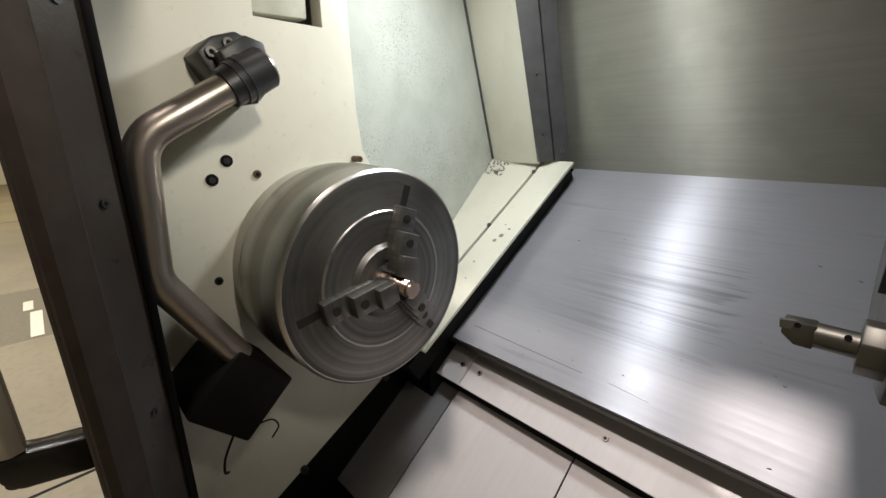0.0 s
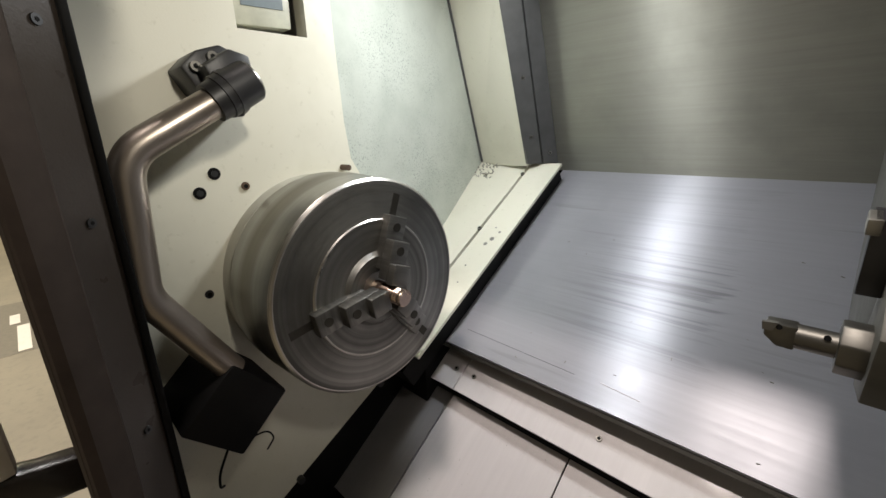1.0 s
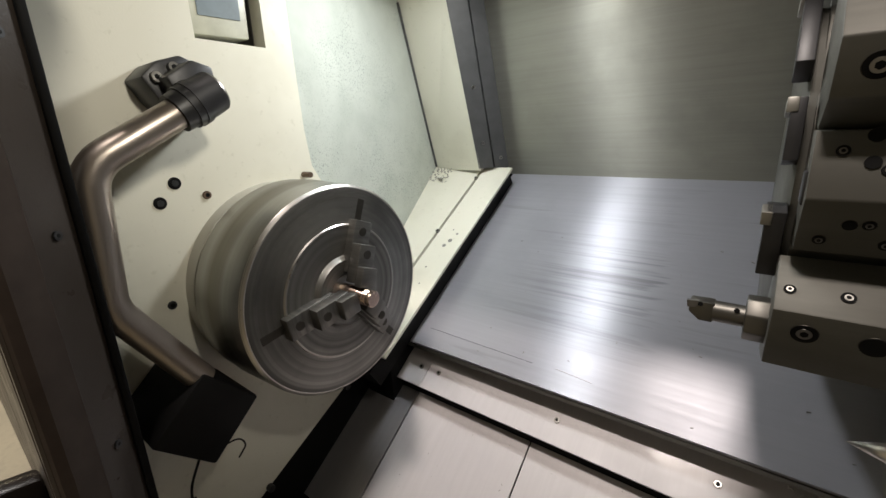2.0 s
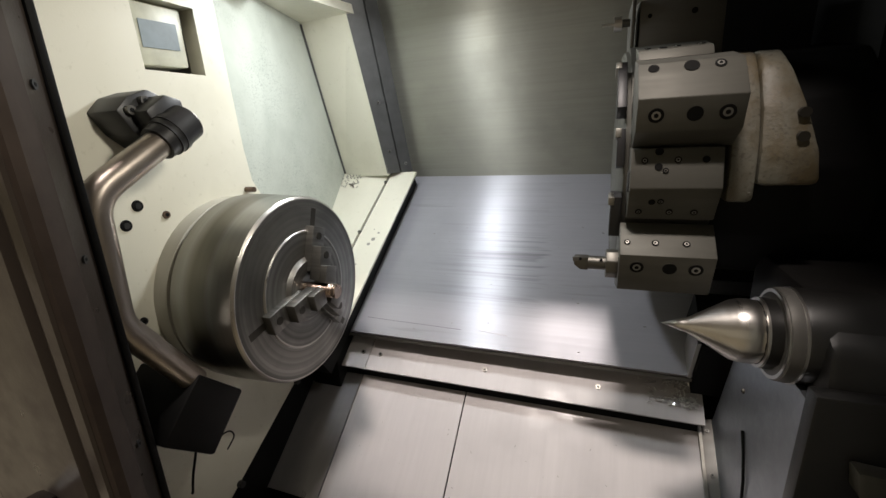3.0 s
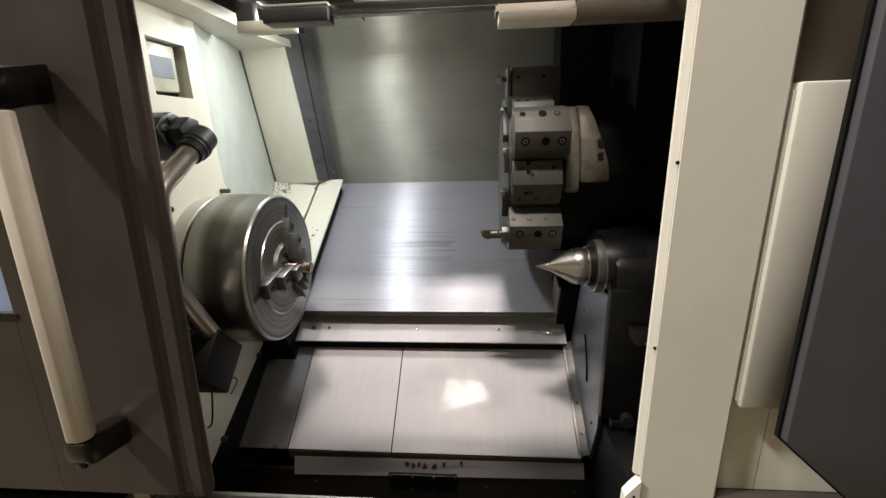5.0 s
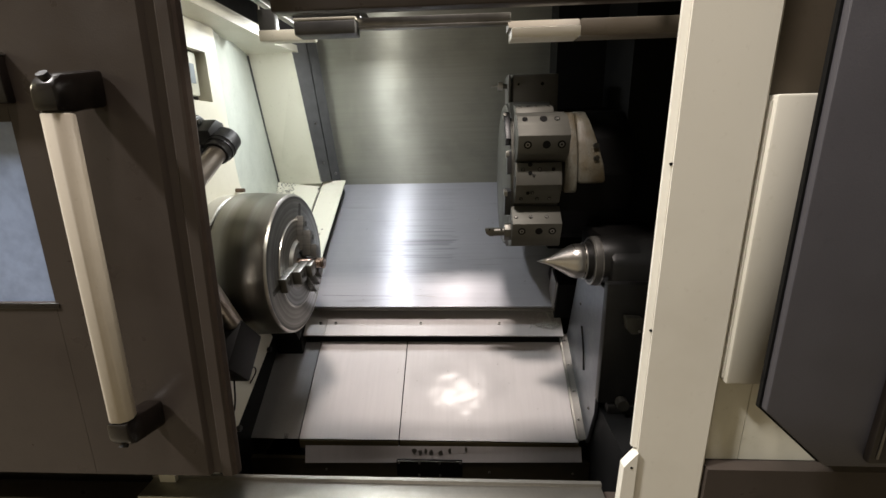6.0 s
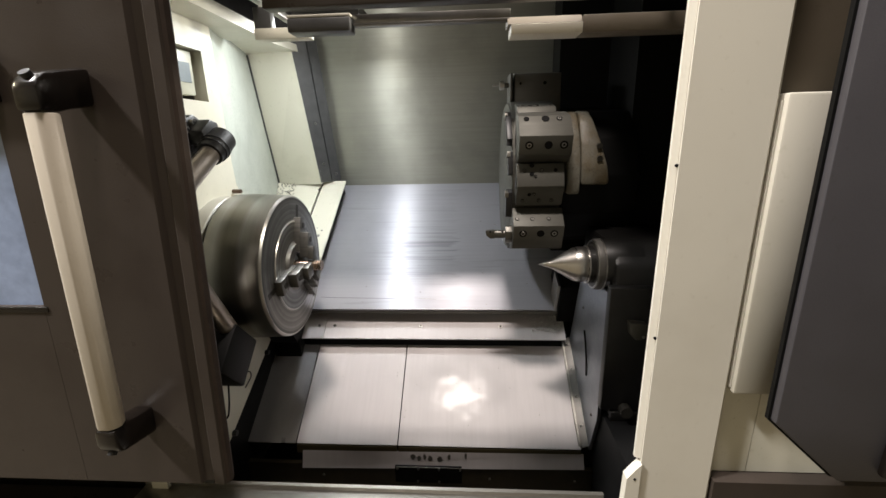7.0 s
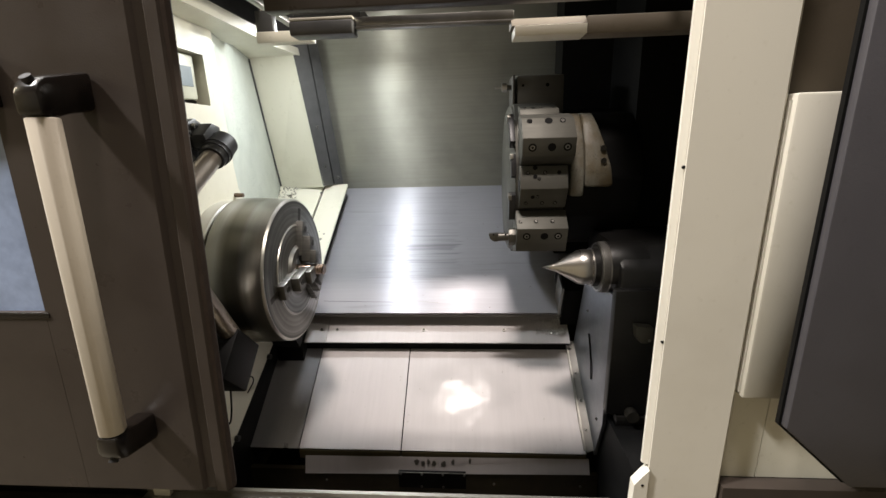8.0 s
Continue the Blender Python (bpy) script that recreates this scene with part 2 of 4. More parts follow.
def cyl(bm, a, b, r0, r1=None, n=32, cap=True):
    a, b = Vector(a), Vector(b)
    d = b - a
    m = Matrix.Translation((a + b) / 2) @ d.to_track_quat("Z", "Y").to_matrix().to_4x4()
    bmesh.ops.create_cone(bm, cap_ends=cap, segments=n, radius1=r0, radius2=r0 if r1 is None else r1, depth=d.length, matrix=m)
    return bm


def prism(bm, points, axis, lo, hi, bevel=0.0):
    """A flat outline drawn out along an axis: 'x' outlines are (y, z), 'y' (x, z), 'z' (x, y)."""
    def at(p, v):
        return {"x": (v, p[0], p[1]), "y": (p[0], v, p[1]), "z": (p[0], p[1], v)}[axis]
    a = [bm.verts.new(at(p, lo)) for p in points]
    b = [bm.verts.new(at(p, hi)) for p in points]
    n = len(points)
    faces = [bm.faces.new(a), bm.faces.new(b)]
    for i in range(n):
        faces.append(bm.faces.new((a[i], a[(i + 1) % n], b[(i + 1) % n], b[i])))
    bmesh.ops.recalc_face_normals(bm, faces=faces)
    if bevel:
        bmesh.ops.bevel(bm, geom=list({e for f in faces for e in f.edges}), offset=bevel, segments=2, affect="EDGES", profile=0.5)
    return bm


def slab(bm, a, b, c, d, thick):
    """A sheet with corners a, b, c, d and a thickness away from its face side (b-a) x (d-a)."""
    n = ((Vector(b) - Vector(a)).cross(Vector(d) - Vector(a))).normalized()
    p = [Vector(v) for v in (a, b, c, d)]
    top = [bm.verts.new(v) for v in p]
    low = [bm.verts.new(v - n * thick) for v in p]
    fs = [bm.faces.new(top), bm.faces.new(low)]
    for i in range(4):
        fs.append(bm.faces.new((top[i], top[(i + 1) % 4], low[(i + 1) % 4], low[i])))
    bmesh.ops.recalc_face_normals(bm, faces=fs)
    return bm


def turned(bm, profile, y, z, n=96):
    """A body of revolution about a line along x: (x, radius) from end to end."""
    rings = []
    for x, r in profile:
        if r < 1e-5:
            rings.append([bm.verts.new((x, y, z))] * n)
        else:
            rings.append([bm.verts.new((x, y + r * math.cos(2 * math.pi * i / n), z + r * math.sin(2 * math.pi * i / n))) for i in range(n)])
    for p, q in zip(rings, rings[1:]):
        for i in range(n):
            j = (i + 1) % n
            vs = []
            for v in (p[i], p[j], q[j], q[i]):
                if v not in vs:
                    vs.append(v)
            if len(vs) > 2:
                bm.faces.new(vs)
    bmesh.ops.recalc_face_normals(bm, faces=bm.faces[:])
    return bm


def fillet(points, r, n=8):
    """A polyline with its inner corners rounded."""
    pts = [Vector(p) for p in points]
    out = [pts[0]]
    for a, b, c in zip(pts, pts[1:], pts[2:]):
        u, w = (a - b).normalized(), (c - b).normalized()
        ang = u.angle(w)
        d = min(r / math.tan(ang / 2), (a - b).length * 0.49, (c - b).length * 0.49)
        p, q = b + u * d, b + w * d
        for i in range(n + 1):
            s = i / n
            out.append(p * (1 - s) ** 2 + b * 2 * s * (1 - s) + q * s ** 2)
    return out + [pts[-1]]


def pipe(bm, pts, r, n=24, flat=1.0):
    pts = [Vector(p) for p in pts]
    up = None
    rings = []
    for i, p in enumerate(pts):
        d = (pts[min(i + 1, len(pts) - 1)] - pts[max(i - 1, 0)]).normalized()
        up = (d.orthogonal() if up is None else up - d * up.dot(d)).normalized()
        side = d.cross(up)
        rings.append([bm.verts.new(p + up * r * math.cos(2 * math.pi * k / n) + side * r * flat * math.sin(2 * math.pi * k / n)) for k in range(n)])
    for p, q in zip(rings, rings[1:]):
        for i in range(n):
            bm.faces.new((p[i], p[(i + 1) % n], q[(i + 1) % n], q[i]))
    bm.faces.new(rings[0])
    bm.faces.new(rings[-1])
    bmesh.ops.recalc_face_normals(bm, faces=bm.faces[:])
    return bm


def finish(name, bm, material):
    me = bpy.data.meshes.new(name)
    bm.to_mesh(me)
    bm.free()
    me.materials.append(material)
    me.polygons.foreach_set("use_smooth", [True] * len(me.polygons))
    me.set_sharp_from_angle(angle=radians(32))
    return new(name, me)


def part(name, bm, material, parent, label=""):
    ob = finish(name, bm, material)
    ob.parent = parent
    if parent.type == "EMPTY":
        ob.matrix_parent_inverse = Matrix.Translation(-parent.location)
    return tagged(ob, label)


def thing(name, place, label, category, group=""):
    ob = new(name)
    ob.empty_display_size = 0.05
    ob.location = place
    return tagged(ob, label, category, group)


def setting(name, bm, material, label, category="wall"):
    return tagged(finish(name, bm, material), label, category, "", "structure")


def screw(parent, place, normal, r, head=BOLT, name="screw", rim=None):
    """A small socket screw: a head with a dark socket."""
    p, n = Vector(place), Vector(normal).normalized()
    ob = part(name, cyl(shape(), p - n * 0.002, p + n * 0.0025, r, r * 0.85, 16), head, parent)
    inner = part("socket", cyl(shape(), p, p + n * 0.0029, r * 0.5, n=6), HOLE, parent)
    return ob


def hole(parent, place, normal, r, bolt=False):
    """A drilled or counterbored hole with a bright broken edge."""
    p, n = Vector(place), Vector(normal).normalized()
    ring = shape()
    cyl(ring, p - n * 0.001, p + n * 0.0006, r * 1.08, r * 1.02, 20)
    part("hole_edge", ring, SOCKET, parent)
    part("bore", cyl(shape(), p, p + n * 0.0010, r, n=20), HOLE, parent)
    if bolt:
        part("bolt", cyl(shape(), p, p + n * 0.0013, r * 0.64, r * 0.58, 16), BOLT, parent)
        part("socket", cyl(shape(), p, p + n * 0.0016, r * 0.34, n=6), HOLE, parent)

# ---- the machine's inside: walls and covers ----
AY, AZ = 0.326, 1.123  # the spindle's axis


def flange_z(y):
    return 1.248 + (y - 0.952) * 0.623


def plate_z(y):
    return 0.9209 + (y - 0.540) * 0.625


def panel_z(y):
    return 0.659 + (y - 0.302) * 0.70


def back_y(z):
    return 1.029 - 0.33 * (z - 1.226)


def headstock_wall():
    x0, x1 = -0.64, -0.61
    y0, y1, z0, z1 = 0.245, 0.347, 1.481, 1.580
    bm = shape()
    prism(bm, [(0.03, 0.632), (0.47, 0.874), (0.47, 1.235), (0.425, 1.262), (0.404, 1.30), (0.397, 1.36), (0.393, z0), (0.03, z0)], "x", x0, x1)
    prism(bm, [(0.03, z0), (y0, z0), (y0, z1), (0.03, z1)], "x", x0, x1)
    prism(bm, [(y1, z0), (0.393, z0), (0.391, z1), (y1, z1)], "x", x0, x1)
    prism(bm, [(0.03, z1), (0.391, z1), (0.389, 1.64), (0.03, 1.64)], "x", x0, x1)
    bmesh.ops.remove_doubles(bm, verts=bm.verts[:], dist=0.0002)
    wall = setting("wall_headstock", bm, CREAM, "cream painted headstock wall of the lathe, lightly soiled")
    for y, z, r in ((0.184, 1.294, 0.0085), (0.162, 1.270, 0.0085)):
        ring = part("bore_edge", cyl(shape(), (-0.6105, y, z), (-0.6085, y, z), r, r * 0.9, 20), HOLE, wall)
        part("plug", cyl(shape(), (-0.609, y, z), (-0.6075, y, z), r * 0.5, n=16), BLACK_METAL, wall)
    screw(wall, (-0.61, 0.222, 1.273), (1, 0, 0), 0.0065, RUST)
    screw(wall, (-0.61, 0.149, 1.129), (1, 0, 0), 0.0065, BLACK_METAL)
    part("bolt", cyl(shape(), (-0.61, 0.385, 1.286), (-0.590, 0.385, 1.286), 0.005, n=12), RUST, wall)
    for y in (0.42, 0.232):
        part("bolt", cyl(shape(), (-0.612, y, 0.858 - (0.44 - y) * 0.55), (-0.600, y, 0.858 - (0.44 - y) * 0.55), 0.0065, n=10), BLACK_METAL, wall)
    return wall


headstock_wall()

# recess with the small panel
bm = shape()
box(bm, -0.700, -0.690, 0.235, 0.357, 1.45, 1.59)
box(bm, -0.690, -0.642, 0.235, 0.245, 1.45, 1.59)
box(bm, -0.690, -0.642, 0.347, 0.357, 1.45, 1.59)
box(bm, -0.690, -0.642, 0.245, 0.347, 1.580, 1.59)
prism(bm, [(-0.69, 1.45), (-0.642, 1.45), (-0.642, 1.480), (-0.69, 1.486)], "y", 0.245, 0.347)
setting("recess_box", bm, EDGE, "shadowed sheet-metal recess sunk into the cream wall", "recess")
disp = thing("gauge_panel", (-0.64, 0.29, 1.492), "cream framed panel with a grey-blue screen set in a recess", "display")
part("frame", prism(shape(), [(0.250, 1.489), (0.331, 1.492), (0.334, 1.577), (0.250, 1.575)], "x", -0.665, -0.624, 0.003), BEZEL, disp)
part("screen", prism(shape(), [(0.260, 1.514), (0.320, 1.516), (0.321, 1.554), (0.261, 1.552)], "x", -0.626, -0.6225), SCREEN, disp, "grey-blue screen")

# recess behind the chuck: blasted side, rear face, sloping floor, top
setting("wall_recess_side", slab(shape(), (-0.628, 0.394, 0.90), (-0.765, 0.955, 1.235), (-0.742, 0.795, 1.66), (-0.612, 0.390, 1.655), 0.02), SPECKLE, "pale green-white painted side wall, blasted with fine specks")
setting("wall_recess_rear", slab(shape(), (-0.765, 0.955, 1.24), (-0.586, 0.918, 1.245), (-0.593, 0.785, 1.66), (-0.742, 0.795, 1.66), 0.02), CREAM, "cream painted rear face of the recess")
setting("ceiling_recess", slab(shape(), (-0.60, 0.38, 1.645), (-0.765, 0.38, 1.645), (-0.765, 0.86, 1.662), (-0.575, 0.86, 1.662), 0.02), CREAM, "cream painted top of the recess", "ceiling")
setting("floor_recess", slab(shape(), (-0.80, 0.42, flange_z(0.42)), (-0.600, 0.42, flange_z(0.42)), (-0.600, 0.955, flange_z(0.955)), (-0.80, 0.955, flange_z(0.955)), 0.008), CREAM, "cream painted sloping floor of the recess", "floor")
seam = pipe(shape(), [(-0.760, 0.948, 1.25), (-0.752, 0.880, 1.43), (-0.738, 0.792, 1.655)], 0.003, 8)
setting("trim_sealant", seam, STRIP, "dark bead of sealant in the recess corner", "trim")

flange = setting("flange_cover", slab(shape(), (-0.592, 0.445, flange_z(0.445)), (-0.512, 0.445, flange_z(0.445)), (-0.510, 0.956, flange_z(0.956)), (-0.592, 0.956, flange_z(0.956)), 0.006), CREAM, "cream painted sloping cover strip, chipped", "cover")
NB = (0, -0.529, 0.849)
for y in (0.735, 0.913):
    screw(flange, (-0.597, y, flange_z(y) + 0.001), NB, 0.006)
for y, x, w, h in ((0.70, -0.552, 0.010, 0.004), (0.715, -0.545, 0.012, 0.004), (0.735, -0.538, 0.007, 0.003), (0.64, -0.560, 0.005, 0.003), (0.60, -0.548, 0.004, 0.004), (0.745, -0.556, 0.004, 0.002)):
    part("chip_mark", cyl(shape(), Vector((x, y, flange_z(y))) - Vector(NB) * 0.001, Vector((x, y, flange_z(y))) + Vector(NB) * 0.0005, w * 0.5, n=7), EDGE, flange)
# the shade under the cover strip is this slab's black colour
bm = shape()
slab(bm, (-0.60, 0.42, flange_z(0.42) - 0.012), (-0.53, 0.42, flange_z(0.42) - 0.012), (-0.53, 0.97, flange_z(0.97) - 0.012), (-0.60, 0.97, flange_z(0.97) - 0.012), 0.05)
setting("flange_backing", bm, BLACK, "support below the cover strip, its shade put into the black colour", "cover")

# dark strip between the recess and the steel back
strip = setting("trim_back_strip", slab(shape(), (-0.588, 0.915, 1.250), (-0.560, 0.945, 1.250), (-0.557, 0.805, 1.70), (-0.592, 0.770, 1.70), 0.012), STRIP, "dark grey painted joint strip with small screws", "trim")
part("rib", slab(shape(), (-0.556, 0.947, 1.250), (-0.535, 0.983, 1.250), (-0.533, 0.835, 1.70), (-0.552, 0.805, 1.70), 0.012), STRIP, strip)
for f, x in ((0.06, -0.545), (0.15, -0.573), (0.45, -0.573), (0.72, -0.575)):
    z = 1.25 + 0.45 * f
    screw(strip, (x, (0.932 if x < -0.55 else 0.965) - 0.14 * f, z), (0.7, -0.68, -0.2), 0.005, BRIGHT)

zt = 1.86
setting("wall_back", slab(shape(), (-0.56, back_y(1.226), 1.226), (0.75, back_y(1.226), 1.226), (0.75, back_y(zt), zt), (-0.56, back_y(zt), zt), 0.004), BACK, "brushed stainless steel back wall of the working space")
plate = setting("bed_cover", slab(shape(), (-0.545, 0.540, plate_z(0.540)), (0.75, 0.540, plate_z(0.540)), (0.75, 1.029, plate_z(1.029)), (-0.545, 1.029, plate_z(1.029)), 0.006), SHEET, "brushed steel sliding bed cover with dark scratches along it", "cover")
part("front_lip", slab(shape(), (-0.545, 0.5405, plate_z(0.540) - 0.013), (0.75, 0.5405, plate_z(0.540) - 0.013), (0.75, 0.5405, plate_z(0.540) - 0.0065), (-0.545, 0.5405, plate_z(0.540) - 0.0065), 0.003), EDGE, plate)
for x0, x1, y, r, m in ((-0.500, -0.262, 0.574, 0.0004, SOCKET), (-0.219, -0.156, 0.5725, 0.0006, PANEL)):
    part("scratch", pipe(shape(), [(x0, y + 0.002, plate_z(y + 0.002)), ((x0 + x1) / 2, y, plate_z(y)), (x1, y - 0.002, plate_z(y - 0.002))], r, 6), m, plate)
# black box that paints the shade under the bed cover's edge
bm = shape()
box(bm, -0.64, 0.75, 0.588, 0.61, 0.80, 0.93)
setting("bed_step", bm, BLACK, "step below the bed cover, coloured black as shade", "step")


def strip_z(y):
    return 0.868 + (y - 0.54) * 0.70


ledge = setting("bed_ledge", slab(shape(), (-0.482, 0.507, strip_z(0.507)), (0.21, 0.507, strip_z(0.507)), (0.21, 0.588, strip_z(0.588)), (-0.482, 0.588, strip_z(0.588)), 0.005), PANEL, "narrow brushed steel ledge screwed along the bed", "ledge")
part("end_piece", slab(shape(), (-0.545, 0.507, strip_z(0.507)), (-0.4835, 0.507, strip_z(0.507)), (-0.4835, 0.588, strip_z(0.588)), (-0.545, 0.588, strip_z(0.588)), 0.005), PANEL, ledge)
NS = (0, -0.573, 0.819)
for x in (-0.501, -0.455, -0.20, 0.03):
    screw(ledge, (x, 0.54, strip_z(0.54)), NS, 0.0055)
# likewise the shade under the ledge, as a black box
bm = shape()
box(bm, -0.62, 0.21, 0.525, 0.545, 0.80, 0.846)
setting("ledge_step", bm, BLACK, "step below the ledge, coloured black as shade", "step")

OILY = steel("oil_browned_steel", (0.105, 0.085, 0.045), 0.38, (0.05, 1, 1), 0.0, 0.9, 40, metal=0.5)
for n, (a, b) in enumerate(((-0.498, -0.2415), (-0.2385, 0.210))):
    p = setting("sheet_%d" % (n + 1), slab(shape(), (a, 0.302, panel_z(0.302)), (b, 0.302, panel_z(0.302)), (b, 0.56, panel_z(0.56)), (a, 0.56, panel_z(0.56)), 0.004), PANEL, "worn brushed steel floor sheet of the working space", "cover")
    fold = 0.026 if n == 0 else 0.019
    part("front_fold", prism(shape(), [(0.3005, panel_z(0.302) - 0.0035), (0.3045, panel_z(0.302) - 0.0045), (0.3045, panel_z(0.302) - fold), (0.2990, panel_z(0.302) - fold), (0.2990, panel_z(0.302) - 0.006)], "x", a + 0.0005, b - 0.0005), OILY, p, "folded front edge browned by oil")
p = setting("sheet_3", slab(shape(), (-0.64, 0.302, panel_z(0.302)), (-0.501, 0.302, panel_z(0.302)), (-0.501, 0.56, panel_z(0.56)), (-0.64, 0.56, panel_z(0.56)), 0.004), CLEAN, "smooth steel floor sheet in the chuck's shadow", "cover")
# coloured black for the shade below the headstock
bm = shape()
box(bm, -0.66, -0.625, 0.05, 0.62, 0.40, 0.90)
setting("wall_below_headstock", bm, BLACK, "wall below the headstock, its shade put into the black colour")
# unseen boards below and behind the covers, added to stop light through the seams
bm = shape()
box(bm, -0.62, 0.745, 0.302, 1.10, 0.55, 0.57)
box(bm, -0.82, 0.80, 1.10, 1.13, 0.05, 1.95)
setting("wall_light_stop", bm, BLACK, "unseen black boards added inside the machine body to stop stray light")
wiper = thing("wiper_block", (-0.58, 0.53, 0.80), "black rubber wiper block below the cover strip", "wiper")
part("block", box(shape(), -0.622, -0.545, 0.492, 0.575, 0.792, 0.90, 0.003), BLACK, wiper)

# chip trough in front of the sheets
trough = setting("chip_trough", slab(shape(), (-0.482, 0.2845, 0.600), (0.215, 0.2845, 0.616), (0.215, 0.2985, 0.648), (-0.482, 0.2985, 0.641), 0.004), PANEL, "stained steel lip of the chip trough", "trough")
bm = shape()
box(bm, -0.66, 0.75, 0.288, 0.30, 0.30, 0.610)
box(bm, -0.66, 0.75, 0.05, 0.286, 0.30, 0.42)
setting("trough_front", bm, plain("oily_brown_paint", (0.045, 0.036, 0.020), 0.4), "oily brown-black front of the chip trough", "trough")
hinge = thing("hinge_plate", (-0.16, 0.284, 0.57), "small black hinge plate with four bright screws", "hinge")
part("plate", box(shape(), -0.245, -0.08, 0.279, 0.2855, 0.570, 0.617, 0.001), BLACK, hinge)
for x, z in ((-0.239, 0.611), (-0.187, 0.611), (-0.136, 0.611), (-0.084, 0.611), (-0.189, 0.575), (-0.136, 0.575)):
    screw(hinge, (x, 0.279, z), (0, -1, 0.3), 0.003, BRIGHT)
part("upper_edge", box(shape(), -0.243, -0.080, 0.2785, 0.2835, 0.6145, 0.6165), BRIGHT, hinge, "bright worn upper edge")
front = bpy.data.objects["trough_front"]
for x in (-0.43, -0.012, 0.195):
    screw(front, (x, 0.288, 0.579), (0, -1, 0), 0.003, BRIGHT)
for k, (x, z, w) in enumerate(((-0.201, 0.633, 0.010), (-0.186, 0.630, 0.008), (-0.172, 0.634, 0.006), (-0.158, 0.631, 0.009), (-0.134, 0.630, 0.010), (-0.111, 0.635, 0.006), (-0.07, 0.638, 0.005))):
    spot = prism(shape(), [(x + w * 0.6 * math.cos(a) * (1 + 0.3 * math.sin(3 * a + k)), z + 0.006 * math.sin(a)) for a in (i * math.pi / 5 for i in range(10))], "y", -0.0005, 0.0007)
    for v in spot.verts:
        v.co.y += 0.2840 + 0.014 * (v.co.z - 0.608) / 0.037
    part("stain", spot, EDGE, trough)

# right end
# the end wall's black colour is the deep shade at this end
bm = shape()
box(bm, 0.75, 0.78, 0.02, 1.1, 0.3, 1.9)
setting("wall_end", bm, BLACK, "end wall of the working space, its shade put into the black colour")
bm = shape()
prism(bm, [(0.537, 0.825), (0.301, 0.659), (0.262, 0.775), (0.262, 1.08), (0.45, 1.08)], "x", 0.226, 0.234)
tailcover = setting("tailstock_side_plate", bm, steel("blue_grey_plate", (0.34, 0.36, 0.39), 0.4), "blue-grey steel side plate beside the tailstock", "cover")
rail = part("rail", slab(shape(), (0.207, 0.300, 0.666), (0.226, 0.300, 0.672), (0.226, 0.537, 0.838), (0.207, 0.537, 0.832), 0.008), DARK_BLOCK, tailcover)
part("rail_edge", slab(shape(), (0.203, 0.300, 0.672), (0.208, 0.300, 0.672), (0.208, 0.537, 0.838), (0.203, 0.537, 0.838), 0.006), EDGE, tailcover)
for y in (0.34, 0.40, 0.46, 0.52):
    screw(tailcover, (0.217, y, 0.669 + (y - 0.300) * 0.70 + 0.001), NS, 0.0035)
for y, z in ((0.30, 0.76), (0.42, 0.98)):
    screw(tailcover, (0.226, y, z), (-1, 0, 0), 0.004)
pipe_pts = [(0.224, 0.395, 0.93), (0.223, 0.375, 0.905), (0.223, 0.36, 0.87), (0.224, 0.355, 0.83)]
part("scratch_line", pipe(shape(), pipe_pts, 0.002, 6), HOLE, tailcover)
wipe = thing("way_wiper", (0.21, 0.55, 0.89), "bright steel bracket with a black wiper behind it", "wiper")
part("plate", prism(shape(), [(0.548, 0.900), (0.60, 0.94), (0.56, 1.03), (0.505, 1.005)], "x", 0.180, 0.186), BRIGHT, wipe)
part("wiper", prism(shape(), [(0.540, 0.885), (0.66, 0.955), (0.60, 1.06), (0.505, 1.00)], "x", 0.188, 0.30), BLACK, wipe)
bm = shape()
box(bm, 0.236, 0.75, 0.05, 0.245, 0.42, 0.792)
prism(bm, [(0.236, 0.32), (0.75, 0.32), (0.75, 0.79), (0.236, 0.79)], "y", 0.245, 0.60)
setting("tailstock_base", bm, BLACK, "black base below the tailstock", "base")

# ---- chuck ----
chuck = thing("lathe_chuck", (-0.53, AY, AZ - 0.16), "round three-jaw lathe chuck of dull turned steel on its spindle nose", "chuck")
part("spindle_nose", turned(shape(), [(-0.612, 0.0), (-0.612, 0.158), (-0.583, 0.158), (-0.580, 0.155), (-0.580, 0.0)], AY, AZ), GREY_CREAM, chuck, "pale grey spindle nose ring")
part("backing_ring", turned(shape(), [(-0.581, 0.0), (-0.581, 0.150), (-0.572, 0.150), (-0.572, 0.0)], AY, AZ), BLACK_METAL, chuck)
R = 0.159
part("body", turned(shape(), [(-0.573, 0.0), (-0.573, R), (-0.570, R + 0.003), (-0.540, R + 0.0035), (-0.505, R + 0.002), (-0.463, R), (-0.459, R - 0.0008), (-0.4565, R - 0.004), (-0.4565, 0.0)], AY, AZ, 128), CHUCK, chuck)
part("rim", turned(shape(), [(-0.4600, R - 0.0002), (-0.4572, R - 0.0026), (-0.4560, R - 0.0042), (-0.4562, R - 0.006)], AY, AZ, 128), BRIGHT, chuck, "bright worn rim")
part("face", turned(shape(), [(-0.4575, 0.0), (-0.4562, R - 0.0055), (-0.4555, R - 0.009), (-0.4555, 0.102), (-0.4545, 0.100), (-0.4535, 0.099), (-0.4535, 0.056), (-0.450, 0.052), (-0.447, 0.050), (-0.447, 0.030), (-0.452, 0.026), (-0.462, 0.022), (-0.462, 0.0)], AY, AZ, 128), FACE, chuck)
part("face_ring", turned(shape(), [(-0.4550, 0.1022), (-0.4532, 0.1005), (-0.4532, 0.0985), (-0.4545, 0.0975)], AY, AZ, 128), BRIGHT, chuck)
